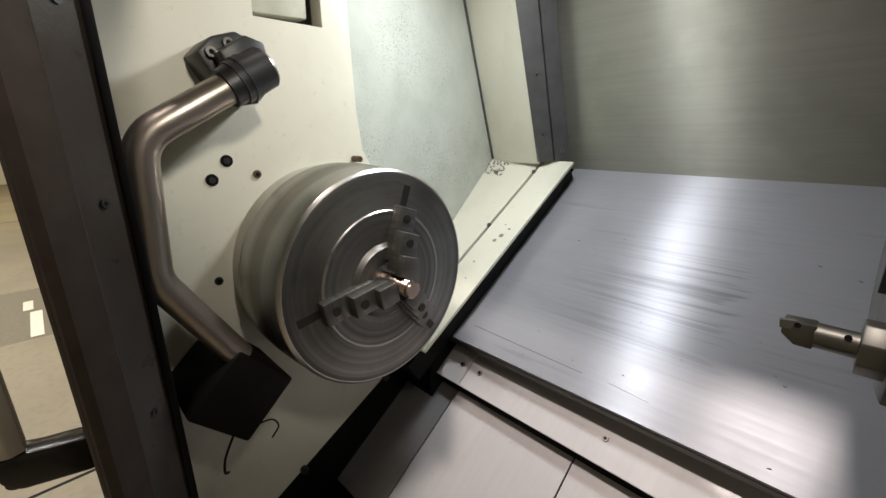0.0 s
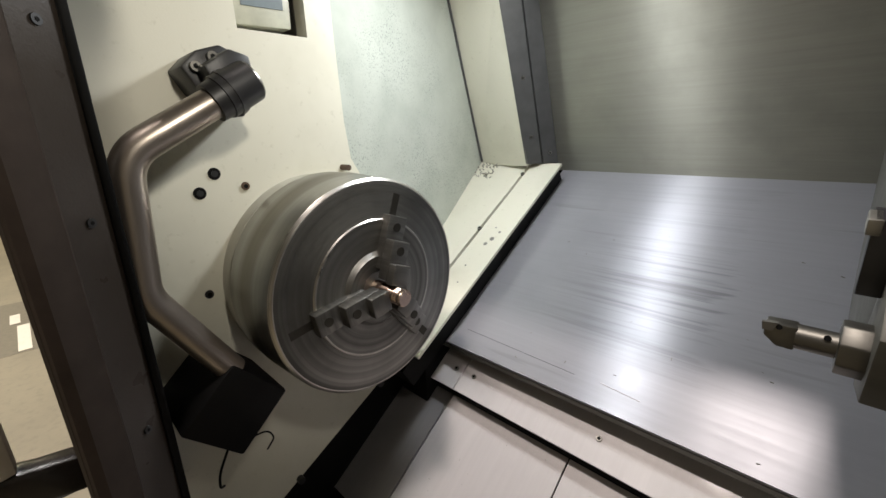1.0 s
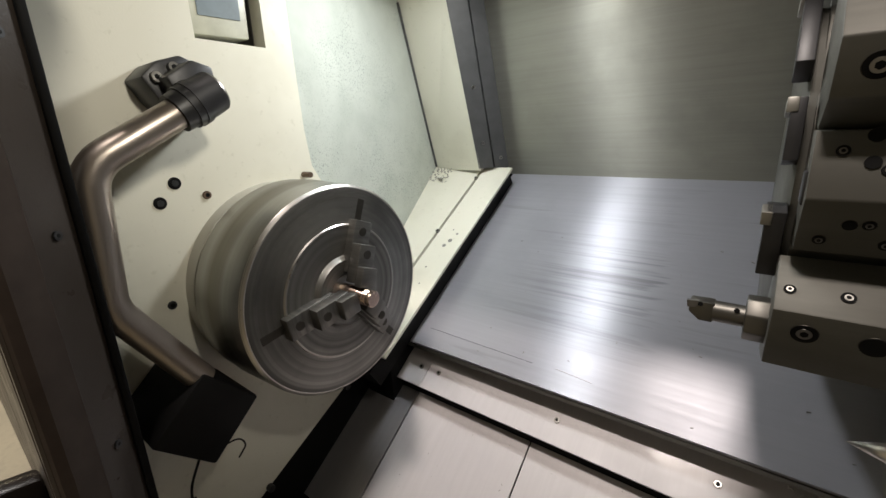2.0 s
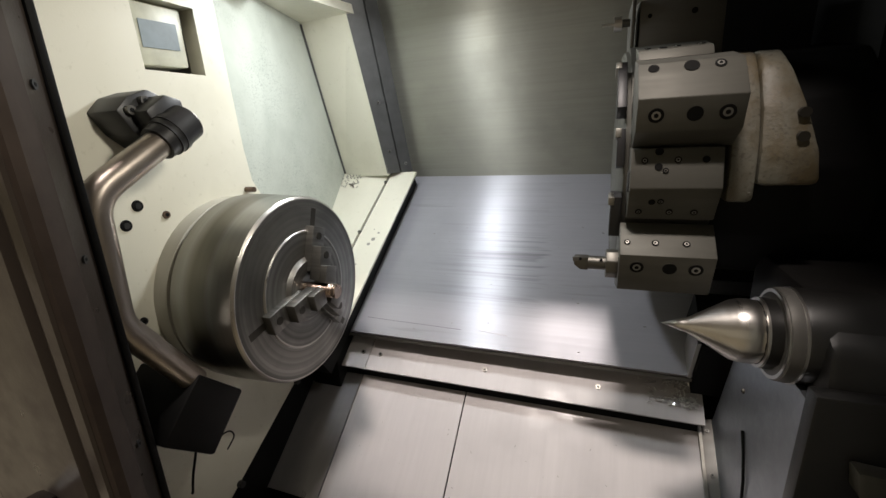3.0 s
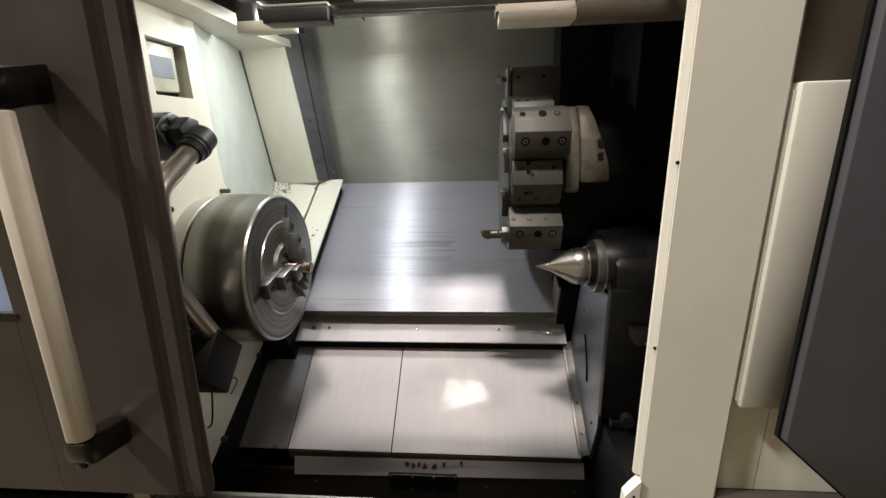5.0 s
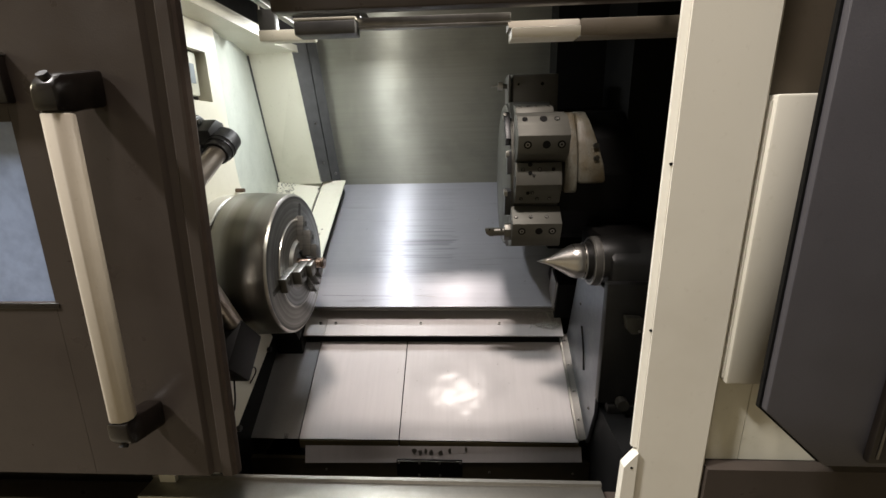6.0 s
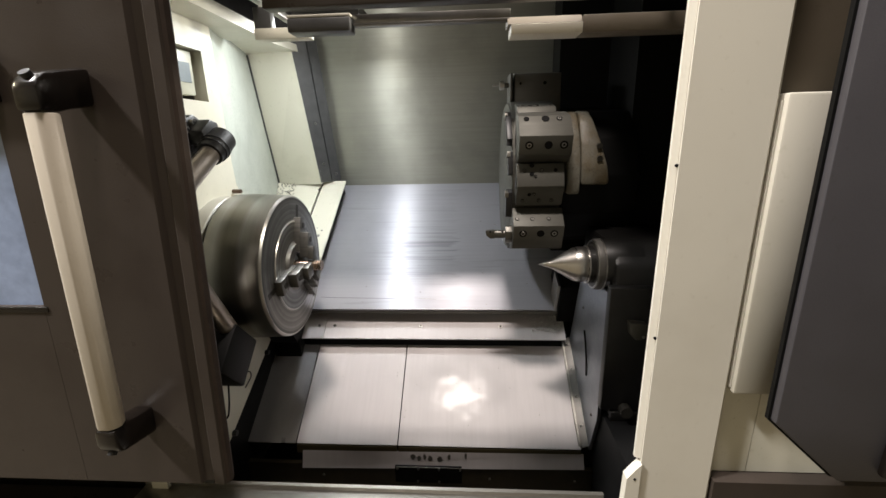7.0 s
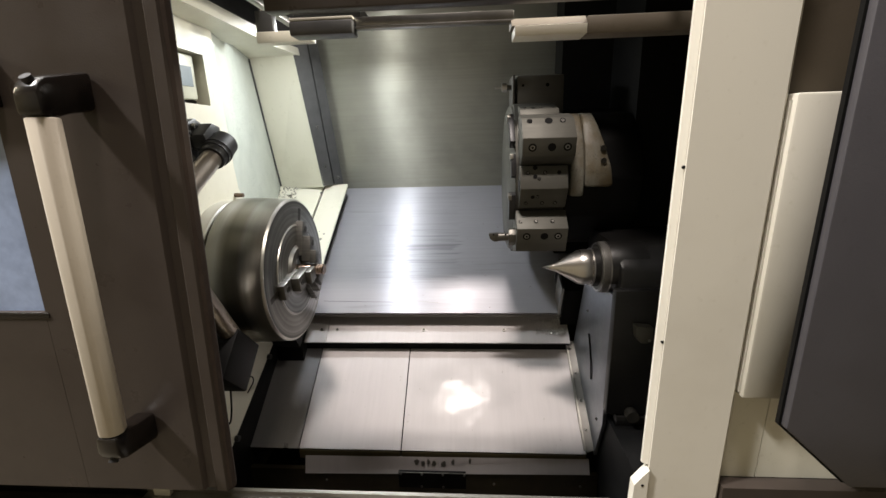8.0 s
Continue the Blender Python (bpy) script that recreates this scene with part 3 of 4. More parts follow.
for k in range(3):
    a = math.radians(70 + 120 * k)
    m = Matrix.Translation((0, AY, AZ)) @ Matrix.Rotation(a, 4, "X")
    bm = shape()
    for x0, x1, r0, r1, w in ((-0.456, -0.440, 0.030, 0.108, 0.0165), (-0.4405, -0.422, 0.0165, 0.074, 0.0155), (-0.4225, -0.409, 0.0128, 0.042, 0.0145)):
        box(bm, x0, x1, r0, r1, -w, w, 0.0015)
    bmesh.ops.transform(bm, matrix=m, verts=bm.verts[:])
    jaw = part("jaw", bm, FACE, chuck)
    for r, x in ((0.060, -0.4215), (0.092, -0.4395)):
        b2 = shape()
        cyl(b2, (x - 0.004, r, 0), (x + 0.0006, r, 0), 0.0065, n=20)
        bmesh.ops.transform(b2, matrix=m, verts=b2.verts[:])
        part("jaw_bolt", b2, SOCKET, jaw)
    b2 = shape()
    box(b2, -0.4566, -0.4552, 0.030, 0.140, -0.006, 0.006)
    bmesh.ops.transform(b2, matrix=m, verts=b2.verts[:])
    part("slot", b2, SOCKET, chuck)
barthing = thing("bar_stock", (-0.42, AY, AZ - 0.012), "coppery bright end of round bar held in the chuck", "workpiece")
prof = [(-0.462, 0.0), (-0.462, 0.0115)]
for i in range(5):
    prof += [(-0.424 + i * 0.005, 0.0118), (-0.4215 + i * 0.005, 0.0104)]
prof += [(-0.399, 0.0122), (-0.3945, 0.0122), (-0.393, 0.0105), (-0.393, 0.0)]
part("bar", turned(shape(), prof, AY, AZ, 40), COPPER, barthing)

# ---- tool setting arm ----
arm = thing("tool_setter_arm", (-0.55, 0.14, 0.95), "bent satin steel tube arm in a black clamp, head covered", "tool setter")
X = -0.512
path = fillet([(X, 0.205, 1.400), (X, 0.074, 1.326), (X, 0.064, 1.178), (X, 0.134, 1.056)], 0.05)
part("tube", pipe(shape(), path, 0.0168, 32), TUBE, arm)
d = Vector((0, 0.152, 0.086)).normalized()
c0 = Vector((X, 0.074, 1.326))
part("clamp", cyl(shape(), c0 + d * 0.104, c0 + d * 0.117, 0.0215, 0.0225, 32), BLACK_METAL, arm)
part("collar", cyl(shape(), c0 + d * 0.117, c0 + d * 0.158, 0.0245, 0.0235, 28), BLACK_METAL, arm)
part("collar_end", cyl(shape(), c0 + d * 0.158, c0 + d * 0.1610, 0.0228, 0.0212, 28), BOLT, arm, "bright machined collar end")
part("collar_bore", cyl(shape(), c0 + d * 0.158, c0 + d * 0.1614, 0.0165, 0.0155, 24), STRIP, arm)
part("collar_band", cyl(shape(), c0 + d * 0.126, c0 + d * 0.134, 0.0256, 0.0254, 28), BLACK_METAL, arm)
part("mount", prism(shape(), [(0.152, 1.420), (0.170, 1.438), (0.198, 1.447), (0.214, 1.440), (0.222, 1.400), (0.216, 1.366), (0.198, 1.364), (0.168, 1.392)], "x", -0.612, -0.552, 0.003), BLACK_METAL, arm)
part("web", prism(shape(), [(0.176, 1.396), (0.166, 1.418), (0.196, 1.438), (0.218, 1.432), (0.222, 1.400), (0.205, 1.384)], "x", -0.553, -0.520, 0.003), BLACK_METAL, arm)
for y, z, x in ((0.186, 1.432, -0.552), (0.166, 1.420, -0.552), (0.211, 1.374, -0.552)):
    part("screw", cyl(shape(), (x, y, z), (x + 0.008, y, z), 0.0058, n=16), BOLT, arm)
    part("screw_socket", cyl(shape(), (x + 0.001, y, z), (x + 0.0085, y, z), 0.003, n=6), HOLE, arm)
u, v = Vector((0, 0.74, 0.673)), Vector((0, -0.673, 0.74))
corner = Vector((0, 0.121, 0.943))
w1, w2 = 0.093, 0.090
pts = [corner, corner + u * w1, corner + u * w1 + v * w2, corner + v * w2]
part("cover", prism(shape(), [(p.y, p.z) for p in pts], "x", -0.610, -0.492, 0.004), BLACK, arm, "black plastic cover")
part("cable", pipe(shape(), fillet([(-0.520, 0.116, 0.952), (-0.510, 0.094, 0.922), (-0.515, 0.092, 0.896), (-0.53, 0.100, 0.884)], 0.03), 0.0017, 8), BLACK, arm)
part("cable", pipe(shape(), fillet([(-0.505, 0.136, 0.954), (-0.500, 0.158, 0.956), (-0.502, 0.166, 0.938), (-0.515, 0.158, 0.915)], 0.02), 0.0012, 8), BLACK, arm)

# ---- turret ----
TY, TZ = 0.595, 1.290
turret = thing("tool_turret", (0.30, TY, 1.05), "twelve-station tool turret of dull steel with bolted tool blocks", "turret")


def polar(a, r):
    return TY + r * math.cos(radians(a)), TZ + r * math.sin(radians(a))


disc = shape()
prism(disc, [polar(15 + 30 * k, 0.196) for k in range(12)], "x", 0.046, 0.150, 0.0015)
part("disc", disc, BLOCK, turret)
part("front_plate", turned(shape(), [(0.047, 0.190), (0.041, 0.188), (0.038, 0.182), (0.038, 0.0)], TY, TZ, 48), BLOCK, turret)
RIM = [polar(186 - 6 * k, 0.212) for k in range(10)]
part("hub", prism(shape(), RIM + [(0.56, 1.452), (0.56, 1.268)], "x", 0.158, 0.188, 0.006), DIRTY, turret, "cream casting stained by coolant")
housing = prism(shape(), [(0.386, 1.288), (0.388, 1.33), (0.404, 1.38), (0.432, 1.425), (0.46, 1.449), (0.56, 1.449), (0.56, 1.288)], "x", 0.1885, 0.252, 0.008)
for v in housing.verts:
    # the end face draws in towards the top
    v.co.x -= max(0.0, v.co.x - 0.19) * max(0.0, v.co.z - 1.31) * 4.2
part("housing", housing, DIRTY, turret, "grey housing caked with fine chips")
for y, z in ((0.391, 1.345), (0.398, 1.372)):
    part("screw", cyl(shape(), (0.228, y + 0.004, z), (0.228, y - 0.004, z), 0.006, n=12), SOCKET, turret)
# shroud coloured near-black to sink into the shade behind the turret
part("shroud", prism(shape(), [polar(25 + 30 * k, 0.176) for k in range(12)], "x", 0.152, 0.33, 0.006), BLACK, turret)


def frame_at(a, r):
    """Local axes at a station: x stays x, y points outward, z along the rim."""
    y, z = polar(a, r)
    return Matrix.Translation((0, y, z)) @ Matrix.Rotation(radians(a), 4, "X")


def block(name, x0, x1, outline, mat, rows):
    """A tool block on the rim, drawn out along x; each row of holes lies on one side of its outline."""
    ob = part(name, prism(shape(), outline, "x", x0, x1, 0.0015), mat, turret)
    mid = sum((Vector((0, *p)) for p in outline), Vector()) / len(outline)
    for side, f, holes in rows:
        a, b = Vector((0, *outline[side])), Vector((0, *outline[side + 1]))
        n = (b - a).cross(Vector((1, 0, 0))).normalized()
        if n.dot((a + b) / 2 - mid) < 0:
            n = -n
        for x, off, r, bolt in holes:
            hole(ob, a.lerp(b, f + off) + Vector((x, 0, 0)), n, r, bolt)
    return ob


BIG = ((0.062, 0, 0.0085, True), (0.101, 0, 0.0085, False), (0.131, 0, 0.0085, True))
block("tool_block", 0.040, 0.152, [(0.392, 1.238), (0.353, 1.203), (0.371, 1.147), (0.43, 1.131), (0.46, 1.20)], BLOCK,
      [(0, 0.62, ((0.049, 0, 0.004, True), (0.083, 0, 0.0045, True), (0.119, 0, 0.0045, True))), (1, 0.32, BIG)])
block("blank_block", 0.046, 0.148, [(0.372, 1.338), (0.357, 1.290), (0.380, 1.246), (0.44, 1.246), (0.44, 1.338)], BLOCK,
      [(0, 0.30, ((0.062, 0, 0.004, True), (0.078, -0.22, 0.005, False), (0.078, 0.16, 0.0045, False), (0.086, 0.26, 0.0035, True), (0.099, 0, 0.0042, True), (0.129, 0, 0.0042, False))),
       (1, 0.62, ((0.060, 0.12, 0.004, True), (0.074, -0.20, 0.0042, False), (0.084, -0.22, 0.0038, True), (0.096, 0.12, 0.0042, True), (0.124, 0.12, 0.0042, True)))])
block("tool_block", 0.047, 0.158, [(0.43, 1.448), (0.381, 1.4375), (0.367, 1.4225), (0.344, 1.396), (0.353, 1.3585), (0.385, 1.338), (0.43, 1.345)], BLOCK,
      [(1, 0.45, ((0.064, 0, 0.006, False), (0.104, 0, 0.0082, False), (0.133, 0, 0.006, True))), (3, 0.50, ((0.068, 0, 0.0085, True), (0.108, 0, 0.0085, False), (0.140, 0, 0.0085, True)))])
block("clamp_block", 0.050, 0.136, [(0.480, 1.470), (0.432, 1.459), (0.421, 1.4465), (0.46, 1.4485)], BLOCK,
      [(0, 0.70, ((0.062, 0, 0.004, True), (0.080, 0.1, 0.005, False), (0.097, 0, 0.004, True), (0.125, 0, 0.004, True)))])
block("tool_block", 0.058, 0.172, [(0.655, 1.560), (0.562, 1.546), (0.555, 1.455), (0.60, 1.44), (0.65, 1.45)], DARK_BLOCK,
      [(1, 0.25, ((0.072, 0, 0.003, False), (0.132, 0, 0.0042, False)))])
part("clamp_piece", box(shape(), 0.044, 0.060, 0.368, 0.385, 1.283, 1.309, 0.002), BLACK_METAL, turret)

bore = thing("boring_bar", (0.0, 0.392, 1.17), "round steel boring bar with a small insert, held in the turret", "tool")
by, bz = 0.392, 1.177
part("shank", cyl(shape(), (0.0, by, bz), (0.05, by, bz), 0.0098, n=28), TOOL, bore)
part("head", prism(shape(), [(-0.019, bz + 0.009), (0.001, bz + 0.0096), (0.001, bz - 0.0096), (-0.010, bz - 0.0095), (-0.019, bz - 0.002)], "y", by - 0.008, by + 0.008, 0.0015), TOOL, bore)
part("insert", prism(shape(), [(-0.021, bz + 0.0095), (-0.011, bz + 0.0108), (-0.013, bz + 0.004), (-0.020, bz + 0.003)], "y", by - 0.0098, by - 0.006), DARK_BLOCK, bore)
for x in (-0.010, 0.018):
    part("screw", cyl(shape(), (x, by - 0.006, bz + 0.0065), (x, by - 0.0088, bz + 0.0075), 0.0022, n=10), HOLE, bore)
part("sleeve", prism(shape(), [(by + 0.019 * math.cos(radians(22.5 + 45 * k)), bz + 0.021 * math.sin(radians(22.5 + 45 * k))) for k in range(8)], "x", 0.024, 0.042, 0.0015), TOOL, bore)

drill = thing("small_tool", (0.03, 0.591, 1.50), "small bright drill in a knurled collet nut on the turret", "tool")
part("drill", cyl(shape(), (0.004, 0.591, 1.523), (0.022, 0.591, 1.523), 0.0022, n=10), BRIGHT, drill)
part("collet_nut", cyl(shape(), (0.022, 0.591, 1.523), (0.034, 0.591, 1.523), 0.011, n=12), BRIGHT, drill)
part("neck", cyl(shape(), (0.034, 0.591, 1.523), (0.054, 0.591, 1.523), 0.006, n=12), BLOCK, drill)
part("flange", box(shape(), 0.046, 0.0515, 0.555, 0.64, 1.465, 1.548, 0.001), DARK_BLOCK, drill)

# tool edges standing proud on the turret's far side
for a, x0, l in ((140, 0.028, 0.08), (166, 0.030, 0.05), (193, 0.026, 0.06)):
    h = thing("tool_holder", (0.03, *polar(a, 0.2)), "square-shank turning tool holder, edge on, on the turret face", "tool", "tool holders")
    m = frame_at(a, 0.19)
    bm = shape()
    box(bm, x0, 0.040, -0.01, 0.014, -l / 2, l / 2, 0.001)
    bmesh.ops.transform(bm, matrix=m, verts=bm.verts[:])
    part("shank", bm, BLACK_METAL, h)
    bm = shape()
    box(bm, x0 - 0.003, x0 + 0.005, -0.004, 0.015, -l / 2, -l / 2 + 0.012, 0.001)
    bmesh.ops.transform(bm, matrix=m, verts=bm.verts[:])
    part("insert", bm, EDGE, h)

# deep shade beside the turret, put into the carriage's black colour
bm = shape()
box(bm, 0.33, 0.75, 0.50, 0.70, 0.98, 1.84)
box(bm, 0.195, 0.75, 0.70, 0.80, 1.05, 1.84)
carriage = setting("turret_carriage", bm, BLACK, "turret carriage cover, coloured black for the deep shade", "cover")

# ---- tailstock ----
tail = thing("tailstock", (0.36, 0.33, 0.79), "dark grey tailstock with a bright live centre", "tailstock")
part("body", prism(shape(), [(0.250, 0.80), (0.50, 0.80), (0.50, 1.178), (0.310, 1.178), (0.262, 1.14), (0.250, 1.06)], "x", 0.237, 0.56, 0.010), TAIL, tail)
part("barrel", turned(shape(), [(0.30, 0.0), (0.30, 0.056), (0.228, 0.056), (0.224, 0.054), (0.224, 0.0)], AY, AZ, 64), TAIL, tail)
part("lock_ring", turned(shape(), [(0.226, 0.0), (0.226, 0.0545), (0.219, 0.0555), (0.210, 0.0545), (0.208, 0.050), (0.208, 0.0)], AY, AZ, 64), DARK_BLOCK, tail)
# thin bright steel rings stand in for the highlights along these edges
for x, r in ((0.2235, 0.0562), (0.2085, 0.0530), (0.1945, 0.0418)):
    part("ring_edge", turned(shape(), [(x - 0.0012, r - 0.004), (x - 0.0012, r), (x + 0.0012, r), (x + 0.0012, r - 0.004)], AY, AZ, 64), BRIGHT, tail, "bright steel ring edge drawn in for the highlight")
part("collar", turned(shape(), [(0.209, 0.0), (0.209, 0.042), (0.196, 0.042), (0.194, 0.038), (0.192, 0.038), (0.192, 0.0)], AY, AZ, 12), TAIL, tail)
part("live_centre", turned(shape(), [(0.193, 0.0), (0.193, 0.037), (0.187, 0.0385), (0.176, 0.0385), (0.166, 0.036), (0.122, 0.0098), (0.115, 0.0075), (0.092, 0.0)], AY, AZ, 64), BRIGHT, tail, "bright ground live centre")
part("foot", box(shape(), 0.245, 0.58, 0.236, 0.52, 0.792, 0.815, 0.003), TAIL, tail)
part("foot_bolt", cyl(shape(), (0.272, 0.236, 0.826), (0.272, 0.218, 0.826), 0.013, n=18), SOCKET, tail)
part("front_cover", box(shape(), 0.2225, 0.56, 0.2385, 0.2605, 0.818, 1.100, 0.004), TAIL, tail)
knob = prism(shape(), [(0.258, 1.034), (0.294, 1.031), (0.295, 1.004), (0.288, 0.996), (0.274, 0.995), (0.263, 1.006)], "y", 0.218, 0.2386, 0.004)
part("knob", knob, BLOCK, tail, "grey cast boss")
part("knob_pin", cyl(shape(), (0.287, 0.2185, 1.004), (0.287, 0.2165, 1.004), 0.003, n=10), BRIGHT, tail)

# ---- swarf ----
SWARF = plain("bright_swarf", (0.72, 0.71, 0.68), 0.28, 0.75)
rng = random.Random(4)
bm = shape()
for i in range(120):
    x, y = 0.20 - abs(rng.gauss(0, 0.04)), 0.548 + rng.uniform(-0.022, 0.016)
    a, l = rng.uniform(0, 6.28), rng.uniform(0.004, 0.014)
    z = strip_z(y) + 0.0025
    pipe(bm, [(x, y, z), (x + l * math.cos(a) * 0.5, y + l * math.sin(a) * 0.3, z + rng.uniform(0.001, 0.006)), (x + l * math.cos(a), y + l * math.sin(a) * 0.5, z + rng.uniform(0, 0.003))], 0.0011, 4)
tagged(finish("swarf", bm, SWARF), "loose curls of bright metal swarf on the ledge", "swarf", "", "stuff")
bm = shape()
for i in range(60):
    x, y = -0.735 + rng.uniform(-0.02, 0.045), 0.925 + rng.uniform(-0.035, 0.02)
    z = flange_z(y) + 0.001
    a, l = rng.uniform(0, 6.28), rng.uniform(0.003, 0.008)
    pipe(bm, [(x, y, z), (x + l * math.cos(a), y + l * math.sin(a), z + 0.004)], 0.001, 4)
tagged(finish("swarf", bm, EDGE), "small heap of grey chips in the recess corner", "swarf", "", "stuff")

bm = shape()
for i in range(22):
    x, y = rng.uniform(-0.45, 0.18), rng.uniform(0.54, 0.95)
    n = Vector((0, -0.53, 0.848))
    p = Vector((x, y, plate_z(y)))
    s = rng.uniform(0.0006, 0.0018)
    a = rng.uniform(0, 6.28)
    pipe(bm, [p + n * s * 0.5, p + n * s * 0.6 + Vector((math.cos(a), math.sin(a) * 0.85, math.sin(a) * 0.53)) * s * 3], s * 0.5, 4)
for i in range(30):
    x, y = rng.uniform(-0.45, 0.19), rng.uniform(0.31, 0.53)
    p = Vector((x, y, panel_z(y)))
    s, a = rng.uniform(0.0005, 0.0014), rng.uniform(0, 6.28)
    pipe(bm, [p + Vector((0, 0, s * 0.5)), p + Vector((math.cos(a), math.sin(a) * 0.82, math.sin(a) * 0.57 + 0.1)) * s * 3], s * 0.5, 4)
tagged(finish("chips", bm, EDGE), "a few tiny metal chips scattered on the steel covers", "swarf", "", "stuff")

# ---- lamps and rails over the working space ----
lamp = thing("work_lamp", (-0.39, 0.56, 1.69), "grey sheet-metal work lamp under the roof", "lamp")
bm = shape()
box(bm, -0.470, -0.312, 0.500, 0.506, 1.661, 1.702)
box(bm, -0.470, -0.312, 0.506, 0.64, 1.694, 1.702)
box(bm, -0.470, -0.464, 0.506, 0.64, 1.680, 1.694)
box(bm, -0.318, -0.312, 0.506, 0.64, 1.680, 1.694)
part("housing", bm, STRIP, lamp)
part("lens", box(shape(), -0.455, -0.325, 0.515, 0.572, 1.687, 1.691), LED, lamp, "pale lens")
# unseen housing added for the fill lamp
bar = thing("front_fill_lamp", (0.19, 0.13, 1.66), "small dark grey lamp head, unseen, added behind the door header", "lamp")
part("housing", box(shape(), 0.156, 0.235, 0.090, 0.170, 1.630, 1.690, 0.004), STRIP, bar)
part("stay", box(shape(), 0.19, 0.205, 0.0525, 0.0895, 1.650, 1.665, 0.001), STRIP, bar)
brk = thing("sensor_bracket", (-0.46, 0.30, 1.63), "cream sheet-metal bracket beside the lamp", "bracket")
part("plate", box(shape(), -0.462, -0.356, 0.285, 0.310, 1.583, 1.603, 0.002), CREAM, brk)
part("arm", box(shape(), -0.462, -0.430, 0.290, 0.310, 1.6035, 1.64, 0.001), STRIP, brk)
part("cross_bar", box(shape(), -0.464, -0.448, 0.10, 0.47, 1.651, 1.662, 0.001), BOLT, brk)

# unseen roof; slot edges and the upright cheek limit what the ceiling lights reach
bm = shape()
box(bm, -0.80, 0.78, 0.295, 1.0, 1.86, 1.88)
box(bm, -0.80, -0.41, 0.03, 0.2949, 1.86, 1.88)
box(bm, -0.43, -0.41, 0.03, 0.2949, 1.8801, 2.45)
box(bm, 0.16, 0.78, 0.03, 0.2949, 1.86, 1.88)
setting("ceiling", bm, BROWN, "unseen dark roof of the machine, its slot and added cheek shaping the light", "ceiling")
bm = shape()
box(bm, -0.66, -0.64, 0.03, 0.40, 1.64, 1.86)
box(bm, -0.80, -0.78, 0.38, 1.0, 0.9, 1.86)
setting("wall_upper", bm, STRIP, "dark upper wall of the machine")
bm = shape()
box(bm, -0.64, -0.545, 0.10, 0.52, 1.636, 1.660)
setting("beam_left", bm, CREAM, "cream roof beam above the headstock wall", "beam")
bm = shape()
box(bm, -0.325, 0.75, 0.03, 0.052, 1.562, 1.70, 0.003)
box(bm, -0.70, -0.326, 0.03, 0.075, 1.70, 1.86, 0.003)
setting("header", bm, DOOR, "dark brown-grey header over the door opening", "header")
bm = shape()
box(bm, -0.225, 0.0, 0.098, 0.112, 1.554, 1.558, 0.001)
box(bm, -0.225, 0.0, 0.100, 0.112, 1.5585, 1.570, 0.001)
setting("rail_upper", bm, BOLT, "thin steel door rail under the header", "rail")
stop = thing("door_stop", (-0.27, 0.10, 1.55), "grey painted door stop block on the upper rail", "stop")
part("block", box(shape(), -0.318, -0.226, 0.088, 0.120, 1.5465, 1.5655, 0.003), STRIP, stop)
part("plate", box(shape(), -0.318, -0.226, 0.090, 0.118, 1.566, 1.570, 0.001), PILLAR, stop)
cover = thing("cable_cover", (0.1, 0.1, 1.53), "cream sheet-metal cover strip under the header, its shaded end coloured brown", "cover")
part("cover", box(shape(), 0.0, 0.098, 0.086, 0.125, 1.533, 1.546, 0.001), PILLAR, cover)
part("cover_upper", prism(shape(), [(0.088, 1.5465), (0.125, 1.5465), (0.125, 1.558), (0.100, 1.558)], "x", -0.004, 0.098), BROWN, cover)
# same strip beyond the shadow's edge, its shade painted as brown
part("cover_shaded", box(shape(), 0.0985, 0.30, 0.090, 0.125, 1.533, 1.556, 0.002), BROWN, cover)

# ---- front of the machine ----
door = thing("sliding_door", (-1.1, 0.015, 0.86), "dark brown-grey sliding door, open, with a blue-filmed window", "door")
LEAN = 0.045


def leaning(bm):
    """The door hangs a little out of plumb: its upper end stands towards the pillar."""
    bmesh.ops.transform(bm, matrix=Matrix(((1, 0, LEAN, -1.22 * LEAN), (0, 1, 0, 0), (0, 0, 1, 0), (0, 0, 0, 1))), verts=bm.verts[:])
    return bm


prof = [(-0.682, -0.022), (-0.4855, -0.022), (-0.4835, -0.0205), (-0.4805, -0.0150), (-0.4655, -0.0150), (-0.4630, -0.0205), (-0.4610, -0.0220), (-0.4455, -0.0220), (-0.4430, -0.0195), (-0.4430, -0.0120), (-0.4650, 0.0140), (-0.4935, 0.0500), (-0.682, 0.0500)]
part("stile", leaning(prism(shape(), prof, "z", 0.857, 1.90)), DOOR, door)
part("stile_inlay", leaning(box(shape(), -0.4800, -0.4660, -0.0149, -0.0128, 0.858, 1.899)), EDGE_RUBBER, door, "dark rubber inlay")
trim = [(-0.4429, -0.0190), (-0.4385, -0.0165), (-0.4370, -0.0080), (-0.4420, 0.0010), (-0.4520, 0.0110), (-0.4545, 0.0150), (-0.4635, 0.0165), (-0.4645, 0.0142), (-0.4428, -0.0118)]
part("edge_trim", leaning(prism(shape(), trim, "z", 0.857, 1.90)), EDGE_RUBBER, door, "black worn rubber edge trim")
bm = shape()
for x0, x1, z0, z1 in ((-1.70, -0.6825, 0.857, 1.170), (-1.70, -0.6825, 1.430, 1.90), (-1.70, -1.25, 1.170, 1.430)):
    box(bm, x0, x1, -0.0221, 0.045, z0, z1)
part("leaf", leaning(bm), DOOR, door)
part("window", leaning(box(shape(), -1.26, -0.68, -0.016, -0.010, 1.16, 1.44)), WINDOW, door, "blue-filmed window")
